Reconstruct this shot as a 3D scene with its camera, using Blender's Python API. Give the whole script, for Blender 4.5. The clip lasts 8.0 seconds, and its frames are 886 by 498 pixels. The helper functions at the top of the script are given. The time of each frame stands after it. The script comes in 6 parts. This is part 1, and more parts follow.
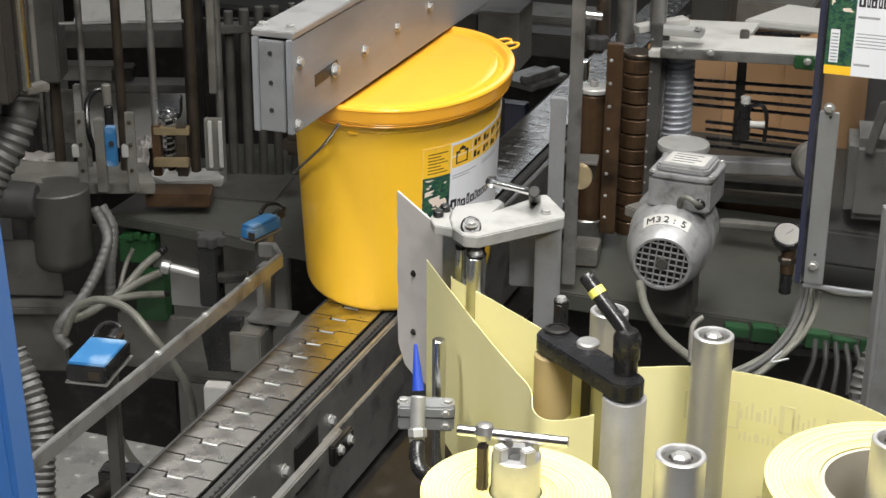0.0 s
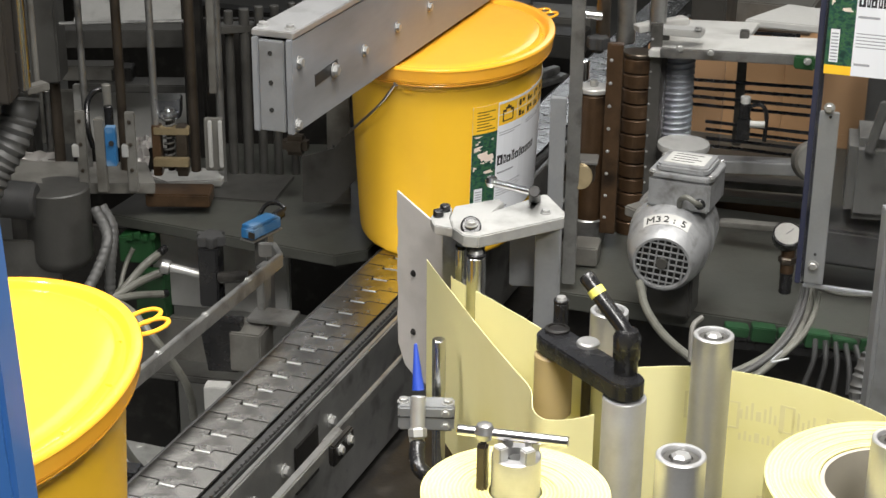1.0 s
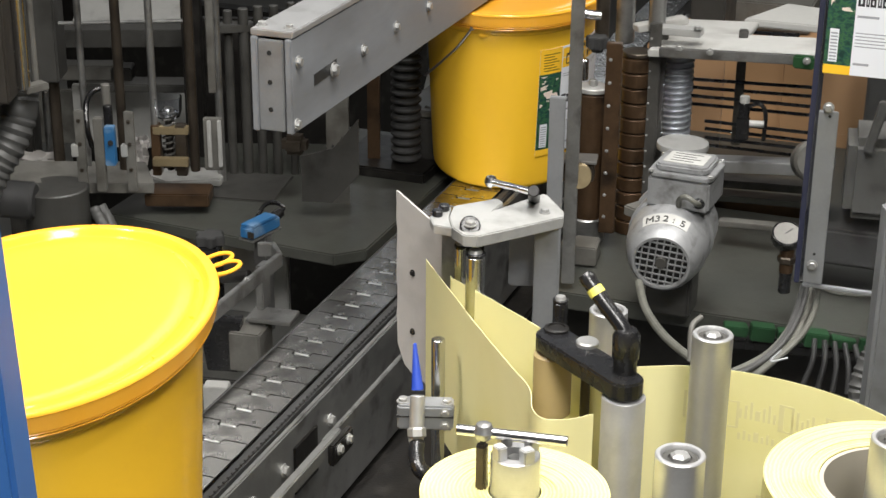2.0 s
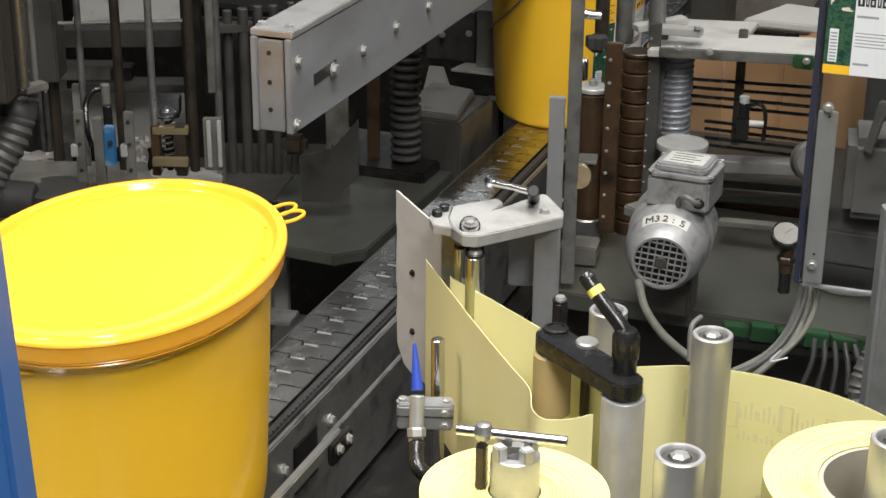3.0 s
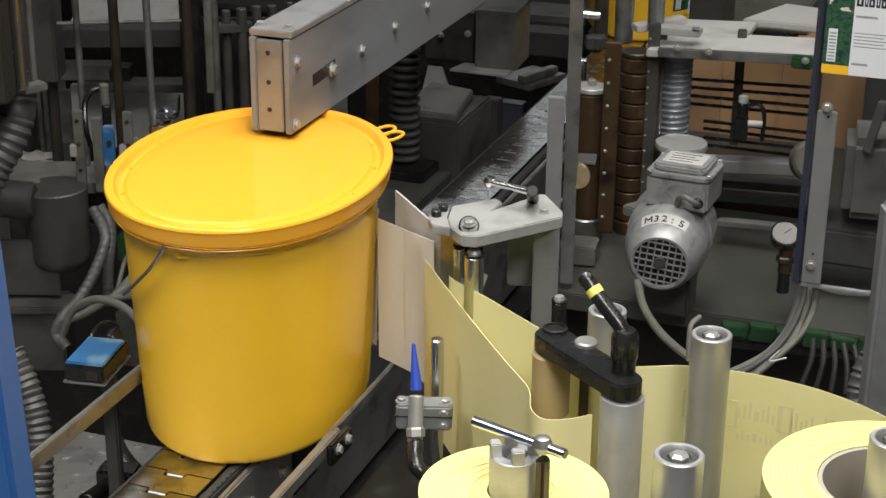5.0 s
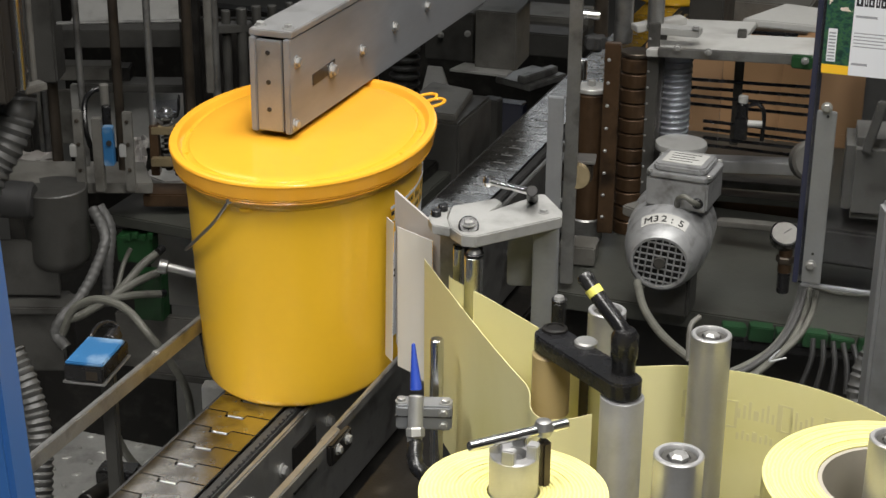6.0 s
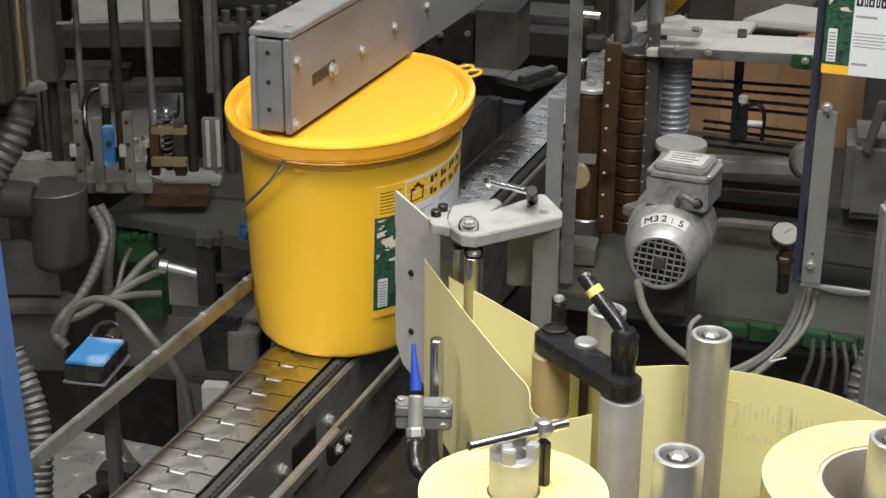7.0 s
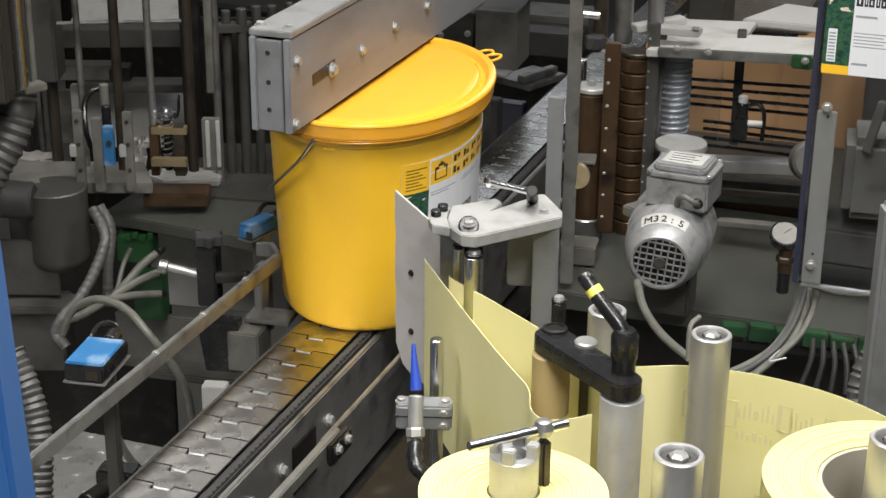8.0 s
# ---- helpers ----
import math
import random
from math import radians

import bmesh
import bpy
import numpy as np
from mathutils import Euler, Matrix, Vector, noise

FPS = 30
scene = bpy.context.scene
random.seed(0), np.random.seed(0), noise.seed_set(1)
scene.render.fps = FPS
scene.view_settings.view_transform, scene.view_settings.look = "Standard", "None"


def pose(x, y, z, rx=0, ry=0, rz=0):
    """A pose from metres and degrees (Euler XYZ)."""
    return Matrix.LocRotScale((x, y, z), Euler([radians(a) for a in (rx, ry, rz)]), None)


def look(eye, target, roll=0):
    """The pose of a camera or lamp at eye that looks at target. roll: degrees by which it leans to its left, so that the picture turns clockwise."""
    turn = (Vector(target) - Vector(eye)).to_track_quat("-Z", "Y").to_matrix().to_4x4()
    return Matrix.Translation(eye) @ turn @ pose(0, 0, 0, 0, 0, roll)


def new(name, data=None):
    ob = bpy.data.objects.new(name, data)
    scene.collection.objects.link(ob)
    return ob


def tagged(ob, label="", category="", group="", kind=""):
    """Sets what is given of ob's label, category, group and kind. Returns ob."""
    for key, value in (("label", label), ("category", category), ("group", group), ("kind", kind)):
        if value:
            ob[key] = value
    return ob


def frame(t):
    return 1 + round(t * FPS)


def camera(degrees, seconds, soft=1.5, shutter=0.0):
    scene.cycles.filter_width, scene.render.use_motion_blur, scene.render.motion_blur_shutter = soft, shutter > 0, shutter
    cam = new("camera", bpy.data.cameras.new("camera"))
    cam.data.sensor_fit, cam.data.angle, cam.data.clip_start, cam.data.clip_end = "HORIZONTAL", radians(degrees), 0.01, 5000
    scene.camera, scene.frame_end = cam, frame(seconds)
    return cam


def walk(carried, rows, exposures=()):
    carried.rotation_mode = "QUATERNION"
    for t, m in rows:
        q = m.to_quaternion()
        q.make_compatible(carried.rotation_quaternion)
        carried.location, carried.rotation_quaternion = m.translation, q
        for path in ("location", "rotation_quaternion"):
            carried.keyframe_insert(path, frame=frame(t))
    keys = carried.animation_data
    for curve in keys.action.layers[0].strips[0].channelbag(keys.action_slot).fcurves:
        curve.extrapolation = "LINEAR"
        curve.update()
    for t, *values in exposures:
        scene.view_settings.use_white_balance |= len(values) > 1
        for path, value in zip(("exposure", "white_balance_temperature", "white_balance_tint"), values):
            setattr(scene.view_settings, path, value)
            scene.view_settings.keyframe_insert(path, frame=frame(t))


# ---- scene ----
# World: x to the right of the conveyor, y along its travel, z up from the chain's top face.
EYE = (0.74725, -1.29665, 0.88179)
cam = camera(29.557, 8.0, soft=1.5)
walk(cam, [
    (0.0, look(EYE, (0.10361, 0.43800, 0.12238), 0.483)),
    (1.0, look(EYE, (0.10364, 0.43793, 0.12219), 0.483)),
    (1.5, look(EYE, (0.10434, 0.43800, 0.12176), 0.483)),
    (3.0, look(EYE, (0.10484, 0.43819, 0.12176), 0.483)),
    (3.5, look(EYE, (0.10572, 0.43852, 0.12177), 0.483)),
    (4.5, look(EYE, (0.10585, 0.43857, 0.12177), 0.483)),
    (6.0, look(EYE, (0.10623, 0.43871, 0.12178), 0.483)),
    (8.0, look(EYE, (0.10623, 0.43871, 0.12178), 0.483)),
], [(0.0, 0.33, 6430, 10), (0.5, 0.35, 6430, 10), (1.5, 0.36, 6430, 10), (3.0, 0.15, 6440, 10), (3.5, 0.02, 6460, 10), (4.5, -0.19, 6460, 10), (6.0, -0.23, 6460, 10), (7.0, 0.04, 6440, 10), (7.5, 0.13, 6430, 10), (8.0, 0.18, 6430, 10)])

FLOOR = -0.95

# ---- light: dim hall, unseen area lamps standing in for overhead tubes ----
world = bpy.data.worlds.new("hall_air")
scene.world = world
world.use_nodes = True
world.node_tree.nodes["Background"].inputs[0].default_value = (0.75, 0.85, 1.0, 1)
world.node_tree.nodes["Background"].inputs[1].default_value = 0.0015


def unseen_lamp(x, y, z, sx, sy, watts, colour=(1.0, 0.97, 0.92), rz=0.0, tilt=0.0, spread=180):
    data = bpy.data.lights.new("unseen_area_lamp", "AREA")
    data.shape, data.size, data.size_y, data.energy, data.color = "RECTANGLE", sx, sy, watts, colour
    data.spread = radians(spread)      # a narrower cone keeps lamp light off the rack
    ob = new("unseen_area_lamp", data)
    ob.matrix_world = pose(x, y, z, tilt, 0, rz)
    return ob


unseen_lamp(0.35, -0.20, 1.95, 0.5, 1.7, 27, spread=115)
# two fills added at the front for faces towards the camera
unseen_lamp(-0.80, -1.10, 2.0, 0.3, 1.5, 33, spread=95)
unseen_lamp(1.25, -1.5, 2.1, 0.5, 1.0, 62)
# both added: one lifts the right side, one gives glints on the chain
unseen_lamp(1.5, 1.3, 2.6, 0.3, 2.4, 36)
unseen_lamp(-2.3, 3.5, 2.7, 0.5, 2.4, 7.5)
# unseen area lamp on the far wall, added for chain and lid reflections
unseen_lamp(-2.1, 6.95, 2.25, 1.9, 0.55, 7, (0.92, 0.96, 1.0), 0, -90)


# ---- materials ----
def lin(h):
    """Linear colour of a hex string."""
    v = [int(h[i:i + 2], 16) / 255 for i in (0, 2, 4)]
    return tuple(c / 12.92 if c <= 0.04045 else ((c + 0.055) / 1.055) ** 2.4 for c in v) + (1,)


def material(name, colour, rough=0.5, metal=0.0, vary=0.25, scale=30.0, bump=0.0, stain=None, stain_amount=0.5, stretch=(1, 1, 1), coat=0.0, rand=0.0, rings=False):
    """Noise in two scales varies the colour and the roughness; stain is a second colour in patches."""
    m = bpy.data.materials.new(name)
    m.use_nodes = True
    nt = m.node_tree
    N, L = nt.nodes, nt.links
    b = N["Principled BSDF"]
    co = N.new("ShaderNodeTexCoord")
    mp = N.new("ShaderNodeMapping")
    mp.inputs["Scale"].default_value = stretch
    L.new(co.outputs["Object"], mp.inputs["Vector"])
    n1 = N.new("ShaderNodeTexNoise")
    n1.inputs["Scale"].default_value, n1.inputs["Detail"].default_value = scale, 6
    n2 = N.new("ShaderNodeTexNoise")
    n2.inputs["Scale"].default_value, n2.inputs["Detail"].default_value = scale * 6, 4
    for n in (n1, n2):
        L.new(mp.outputs[0], n.inputs["Vector"])
    mix = N.new("ShaderNodeMix")
    mix.data_type = "RGBA"
    c = colour if len(colour) == 4 else (*colour, 1)
    dark = tuple(v * (1 - vary) for v in c[:3]) + (1,)
    lite = tuple(min(1, v * (1 + vary * 0.6)) for v in c[:3]) + (1,)
    mix.inputs["A"].default_value, mix.inputs["B"].default_value = dark, lite
    add = N.new("ShaderNodeMath")
    add.operation = "MULTIPLY_ADD"
    L.new(n1.outputs[0], add.inputs[0])
    add.inputs[1].default_value = 0.65
    half = N.new("ShaderNodeMath")
    half.operation = "MULTIPLY"
    half.inputs[1].default_value = 0.35
    L.new(n2.outputs[0], half.inputs[0])
    L.new(half.outputs[0], add.inputs[2])
    L.new(add.outputs[0], mix.inputs["Factor"])
    out = mix.outputs["Result"]
    if stain:
        n3 = N.new("ShaderNodeTexNoise")
        n3.inputs["Scale"].default_value, n3.inputs["Detail"].default_value = scale * 0.45, 8
        L.new(mp.outputs[0], n3.inputs["Vector"])
        r = N.new("ShaderNodeMapRange")
        r.inputs["From Min"].default_value, r.inputs["From Max"].default_value = 0.52, 0.72
        r.inputs["To Max"].default_value = stain_amount
        L.new(n3.outputs[0], r.inputs["Value"])
        mx = N.new("ShaderNodeMix")
        mx.data_type = "RGBA"
        L.new(r.outputs[0], mx.inputs["Factor"])
        L.new(out, mx.inputs["A"])
        mx.inputs["B"].default_value = stain if len(stain) == 4 else (*stain, 1)
        out = mx.outputs["Result"]
    if rings:
        wv = N.new("ShaderNodeTexWave")
        wv.wave_type, wv.rings_direction = "RINGS", "Z"
        wv.inputs["Scale"].default_value, wv.inputs["Distortion"].default_value = 95, 3.0
        wv.inputs["Detail"].default_value, wv.inputs["Detail Scale"].default_value = 4, 2.5
        L.new(co.outputs["Object"], wv.inputs["Vector"])
        wr = N.new("ShaderNodeMapRange")
        wr.inputs["To Min"].default_value, wr.inputs["To Max"].default_value = 0.72, 1.08
        L.new(wv.outputs["Fac"], wr.inputs["Value"])
        wh = N.new("ShaderNodeHueSaturation")
        L.new(wr.outputs[0], wh.inputs["Value"])
        L.new(out, wh.inputs["Color"])
        out = wh.outputs[0]
    if rand:
        oi = N.new("ShaderNodeObjectInfo")
        rr = N.new("ShaderNodeMapRange")
        rr.inputs["To Min"].default_value, rr.inputs["To Max"].default_value = 1 - rand, 1 + rand
        L.new(oi.outputs["Random"], rr.inputs["Value"])
        hs = N.new("ShaderNodeHueSaturation")
        L.new(rr.outputs[0], hs.inputs["Value"])
        L.new(out, hs.inputs["Color"])
        out = hs.outputs[0]
    L.new(out, b.inputs["Base Color"])
    rg = N.new("ShaderNodeMapRange")
    rg.inputs["To Min"].default_value, rg.inputs["To Max"].default_value = max(0.03, rough * 0.75), min(1, rough * 1.3)
    L.new(n1.outputs[0], rg.inputs["Value"])
    L.new(rg.outputs[0], b.inputs["Roughness"])
    b.inputs["Metallic"].default_value = metal
    b.inputs["Coat Weight"].default_value = coat
    b.inputs["Coat Roughness"].default_value = 0.08
    if bump:
        bp = N.new("ShaderNodeBump")
        bp.inputs["Strength"].default_value, bp.inputs["Distance"].default_value = bump, 0.002
        L.new(n2.outputs[0], bp.inputs["Height"])
        L.new(bp.outputs[0], b.inputs["Normal"])
    return m


BUCKET = material("yellow_plastic", lin("f8c433"), 0.22, 0, 0.05, 14, 0.03)
LID = material("yellow_lid_plastic", lin("f5b035"), 0.14, 0, 0.07, 9, 0.05)
WIRE = material("bail_wire", (0.25, 0.235, 0.21), 0.4, 0.8, 0.2, 60)
CHAIN = material("chain_steel", (0.52, 0.51, 0.49), 0.25, 1.0, 0.35, 55, 0.03, (0.10, 0.095, 0.09), 0.75, (1, 1, 1), rand=0.2)
STEEL = material("worn_steel", (0.36, 0.36, 0.35), 0.38, 0.85, 0.35, 60, 0.1, (0.09, 0.085, 0.08), 0.75)
ALU = material("aluminium", (0.54, 0.54, 0.54), 0.42, 0.75, 0.18, 60, 0.05, (0.33, 0.33, 0.32), 0.5)
BEAMSIDE = material("brushed_beam_plate", (0.235, 0.245, 0.26), 0.5, 0.2, 0.22, 30, 0.06, (0.15, 0.152, 0.155), 0.7, (1, 0.25, 1))
ALU_MATT = material("anodised_aluminium", (0.33, 0.34, 0.35), 0.45, 0.6, 0.2, 45, 0.05, (0.18, 0.18, 0.17), 0.6)
CHROME = material("chrome", (0.66, 0.66, 0.66), 0.24, 1.0, 0.1, 60)
ZINC = material("zinc_bolt", (0.40, 0.40, 0.39), 0.38, 0.6, 0.2, 90)
BLACK = material("black_paint", (0.011, 0.011, 0.012), 0.26, 0, 0.3, 70, 0.05, (0.035, 0.033, 0.03), 0.45)
RUBBER = material("black_rubber", (0.03, 0.03, 0.03), 0.6, 0, 0.3, 60, 0.05)
DARK = material("dirty_dark_steel", (0.085, 0.082, 0.075), 0.45, 0.4, 0.4, 50, 0.12, (0.02, 0.019, 0.017), 0.8)
GREASE = material("greasy_iron", (0.012, 0.011, 0.010), 0.42, 0.3, 0.45, 60, 0.12, (0.06, 0.056, 0.05), 0.5)
TABLE = material("machine_bed_paint", (0.058, 0.060, 0.052), 0.42, 0.1, 0.4, 38, 0.08, (0.032, 0.03, 0.026), 0.85)
GREY = material("grey_machine_paint", (0.138, 0.134, 0.121), 0.45, 0.1, 0.4, 42, 0.06, (0.055, 0.05, 0.042), 0.9)
GREY_D = material("dark_grey_machine_paint", (0.052, 0.051, 0.047), 0.45, 0.1, 0.4, 42, 0.06, (0.02, 0.019, 0.017), 0.9)
WHITEP = material("pale_grey_plate", (0.42, 0.42, 0.405), 0.36, 0.3, 0.2, 70, 0.06, (0.22, 0.215, 0.2), 0.65)
BROWN = material("oil_stained_bronze", (0.10, 0.060, 0.033), 0.33, 0.55, 0.5, 45, 0.12, (0.022, 0.015, 0.010), 0.95)
BRASS = material("worn_brass", (0.30, 0.24, 0.14), 0.35, 0.6, 0.3, 60, 0.06, (0.1, 0.075, 0.045), 0.7)
RUST = material("oily_rod", (0.085, 0.07, 0.055), 0.32, 0.7, 0.4, 60, 0.08, (0.03, 0.025, 0.02), 0.7)
BLUE = material("blue_painted_steel", lin("2f5f9e"), 0.45, 0, 0.1, 6, 0.02)
SENSOR = material("blue_sensor_housing", lin("28608f"), 0.38, 0, 0.15, 60, 0.02, (0.40, 0.50, 0.57), 0.5)
# GREEN darkened for the shade under the bed, with random dark patches
GREEN_SHADED = material("shaded_green_terminal", lin("123a1c"), 0.55, 0, 0.45, 60, 0.06, (0.02, 0.022, 0.018), 0.7)
GREEN = material("green_terminal", lin("17421f"), 0.5, 0, 0.3, 60, 0.05)
CABLE = material("grey_cable", (0.115, 0.115, 0.098), 0.5, 0, 0.3, 120, 0.05, (0.05, 0.047, 0.04), 0.75)
HOSE = material("grey_hose", (0.062, 0.062, 0.06), 0.5, 0, 0.3, 40, 0.05)
PAPER = material("backing_paper", lin("f6f0ba"), 0.42, 0, 0.05, 14, 0.03, lin("e6df96"), 0.6)


def see_through(m, colour, amount):
    """Thin paper: part of the light passes and scatters on the other side."""
    nt = m.node_tree
    surface = [n for n in nt.nodes if n.type == "OUTPUT_MATERIAL"][0].inputs["Surface"]
    front = surface.links[0].from_socket
    thin, mix = nt.nodes.new("ShaderNodeBsdfTranslucent"), nt.nodes.new("ShaderNodeMixShader")
    thin.inputs["Color"].default_value = colour
    mix.inputs[0].default_value = amount
    nt.links.new(front, mix.inputs[1])
    nt.links.new(thin.outputs[0], mix.inputs[2])
    nt.links.new(mix.outputs[0], surface)


see_through(PAPER, lin("f8f2ae"), 0.2)

ROLL = material("label_roll_side", lin("e9df92"), 0.5, 0, 0.08, 60, 0.08, lin("cbb878"), 0.5, rings=True)
CARD = material("cardboard", lin("a5815c"), 0.8, 0, 0.14, 30, 0.05)
TAN = material("tan_cover", lin("2e2a25"), 0.5, 0, 0.15, 30, 0.03)
TANROLL = material("ochre_rubber_roller", lin("a89468"), 0.5, 0, 0.12, 30, 0.03)
MOTOR = material("silver_hammer_paint", (0.34, 0.345, 0.35), 0.40, 0.45, 0.22, 110, 0.25, (0.13, 0.127, 0.12), 0.75)
BLUETIP = material("blue_nozzle", lin("2341a0"), 0.4, 0, 0.1, 40)
YELTAG = material("yellow_tag", lin("e3dc6a"), 0.5, 0, 0.1, 60)
WHITE = material("white_plastic", (0.75, 0.75, 0.74), 0.45, 0, 0.06, 40)
GREYCARD = material("grey_card_core", lin("a39d90"), 0.7, 0, 0.1, 30, 0.03)
MARK = material("faint_print", lin("e8e1aa"), 0.5, 0, 0.1, 60)
see_through(MARK, lin("efe6b8"), 0.16)
PEEL = material("dull_grey_sheet", (0.46, 0.44, 0.42), 0.45, 0.1, 0.12, 60, 0.04, (0.34, 0.32, 0.3), 0.5)
LIGHTP = material("pale_grey_paint", (0.47, 0.47, 0.45), 0.45, 0, 0.2, 22, 0.05, (0.24, 0.23, 0.21), 0.8)
# for print, and for shade painted into holes, slot, split and fan opening
INK_AND_HOLES = material("black_ink_and_hole_shade", (0.02, 0.02, 0.02), 0.5, 0, 0.1, 40)
WALLM = material("hall_wall_paint", (0.055, 0.055, 0.053), 0.7, 0, 0.12, 1.5, 0.02)
CHECKER = material("tread_plate_steel", (0.42, 0.42, 0.40), 0.34, 0.7, 0.35, 40, 0.1, (0.07, 0.067, 0.06), 0.6)
FLOORM = material("hall_floor_concrete", (0.18, 0.18, 0.17), 0.6, 0, 0.25, 3, 0.05, (0.08, 0.08, 0.07), 0.6)

GLASS = bpy.data.materials.new("clear_guard_plastic")
GLASS.use_nodes = True
_b = GLASS.node_tree.nodes["Principled BSDF"]
_b.inputs["Base Color"].default_value = (0.86, 0.88, 0.93, 1)
_b.inputs["Roughness"].default_value = 0.06
_b.inputs["Transmission Weight"].default_value = 1.0
_b.inputs["IOR"].default_value = 1.12
EDGE = material("tinted_guard_edge", (0.03, 0.033, 0.06), 0.2, 0, 0.1, 40)


# ---- mesh tools ----
def finish(bm, smooth=True, angle=35):
    bmesh.ops.recalc_face_normals(bm, faces=bm.faces)
    if smooth:
        lim = radians(angle)
        for f in bm.faces:
            f.smooth = True
        for ed in bm.edges:
            ed.smooth = len(ed.link_faces) == 2 and ed.calc_face_angle(0.0) < lim
    return bm


def part(name, bm, mat, parent=None, label=""):
    finish(bm)
    me = bpy.data.meshes.new(name)
    bm.to_mesh(me)
    bm.free()
    me.materials.append(mat)
    ob = new(name, me)
    if parent is not None:
        ob.parent = parent
    if label:
        tagged(ob, label)
    return ob


def share(name, me, parent, m):
    ob = new(name, me)
    ob.parent = parent
    ob.matrix_basis = m
    return ob


def thing(name, label, category, at=(0, 0, 0), rz=0.0, group="", kind=""):
    ob = new(name)
    ob.empty_display_size = 0.02
    ob.matrix_basis = pose(*at, 0, 0, rz)
    return tagged(ob, label, category, group, kind)


def join(bm, other):
    me = bpy.data.meshes.new("tmp")
    other.to_mesh(me)
    other.free()
    bm.from_mesh(me)
    bpy.data.meshes.remove(me)
    return bm


def box(c, s, m=None, bevel=0.001, bm=None, rz=0.0, rx=0.0, ry=0.0):
    """A bevelled box at centre c, size s, turned about its centre."""
    b = bmesh.new()
    bmesh.ops.create_cube(b, size=1, matrix=Matrix.Diagonal((*s, 1)))
    if bevel:
        bmesh.ops.bevel(b, geom=b.edges[:], offset=min(bevel, min(s) * 0.3), segments=2, affect="EDGES")
    bmesh.ops.transform(b, matrix=pose(*c, rx, ry, rz), verts=b.verts)
    if m is not None:
        bmesh.ops.transform(b, matrix=m, verts=b.verts)
    return join(bm, b) if bm is not None else b


def lathe(profile, at=(0, 0, 0), seg=32, m=None, bm=None, sx=1.0, sy=1.0):
    """Turns (radius, z) pairs about the z axis."""
    b = bmesh.new()
    rings = []
    for r, z in profile:
        if r < 1e-6:
            rings.append([b.verts.new((0, 0, z))])
        else:
            rings.append([b.verts.new((r * sx * math.cos(a), r * sy * math.sin(a), z)) for a in (2 * math.pi * i / seg for i in range(seg))])
    for p, q in zip(rings, rings[1:]):
        for i in range(seg):
            j = (i + 1) % seg
            if len(p) == 1 and len(q) == 1:
                continue
            if len(p) == 1:
                b.faces.new((p[0], q[i], q[j]))
            elif len(q) == 1:
                b.faces.new((p[i], p[j], q[0]))
            else:
                b.faces.new((p[i], p[j], q[j], q[i]))
    if m is not None:
        bmesh.ops.transform(b, matrix=m, verts=b.verts)
    bmesh.ops.translate(b, vec=at, verts=b.verts)
    return join(bm, b) if bm is not None else b


def axis(p, q):
    """A pose at p whose z axis points to q."""
    d = Vector(q) - Vector(p)
    return Matrix.Translation(p) @ d.to_track_quat("Z", "Y").to_matrix().to_4x4(), d.length


def rod(p, q, r, seg=16, bm=None, r2=None, ch=0.15):
    """A capped, chamfered bar from p to q."""
    m, n = axis(p, q)
    k = r if r2 is None else r2
    c = min(r * ch, n * 0.2)
    return lathe([(0, 0), (r - c, 0), (r, c), (k, n - c), (k - c, n), (0, n)], seg=seg, m=m, bm=bm)


def smooth_path(pts, n=8):
    """Catmull-Rom through the points."""
    p = [Vector(v) for v in pts]
    p = [2 * p[0] - p[1]] + p + [2 * p[-1] - p[-2]]
    out = []
    for i in range(1, len(p) - 2):
        for k in range(n):
            t = k / n
            a, b, c, d = p[i - 1:i + 3]
            out.append(0.5 * (2 * b + (c - a) * t + (2 * a - 5 * b + 4 * c - d) * t * t + (3 * b - a - 3 * c + d) * t ** 3))
    return out + [p[-2]]


def tube(pts, r, n=8, seg=10, bm=None, ribs=0.0, pitch=0.006):
    """A round bar or hose swept along the smoothed points; ribs makes it corrugated."""
    path = smooth_path(pts, n)
    if ribs:
        fine, run = [path[0]], 0.0
        for a, b in zip(path, path[1:]):
            k = max(1, int((b - a).length / (pitch / 4)))
            fine += [a.lerp(b, j / k) for j in range(1, k + 1)]
        path = fine
    b = bmesh.new()
    rings, up, run = [], None, 0.0
    for i, v in enumerate(path):
        d = (path[min(i + 1, len(path) - 1)] - path[max(i - 1, 0)]).normalized()
        if up is None:
            up = d.orthogonal().normalized()
        up = (up - d * up.dot(d)).normalized()
        side = d.cross(up)
        if i:
            run += (v - path[i - 1]).length
        rr = r * (1 + ribs * math.sin(2 * math.pi * run / pitch)) if ribs else r
        rings.append([b.verts.new(v + rr * (math.cos(a) * up + math.sin(a) * side)) for a in (2 * math.pi * k / seg for k in range(seg))])
    for p, q in zip(rings, rings[1:]):
        for k in range(seg):
            b.faces.new((p[k], p[(k + 1) % seg], q[(k + 1) % seg], q[k]))
    b.faces.new(rings[0][::-1])
    b.faces.new(rings[-1])
    return join(bm, b) if bm is not None else b


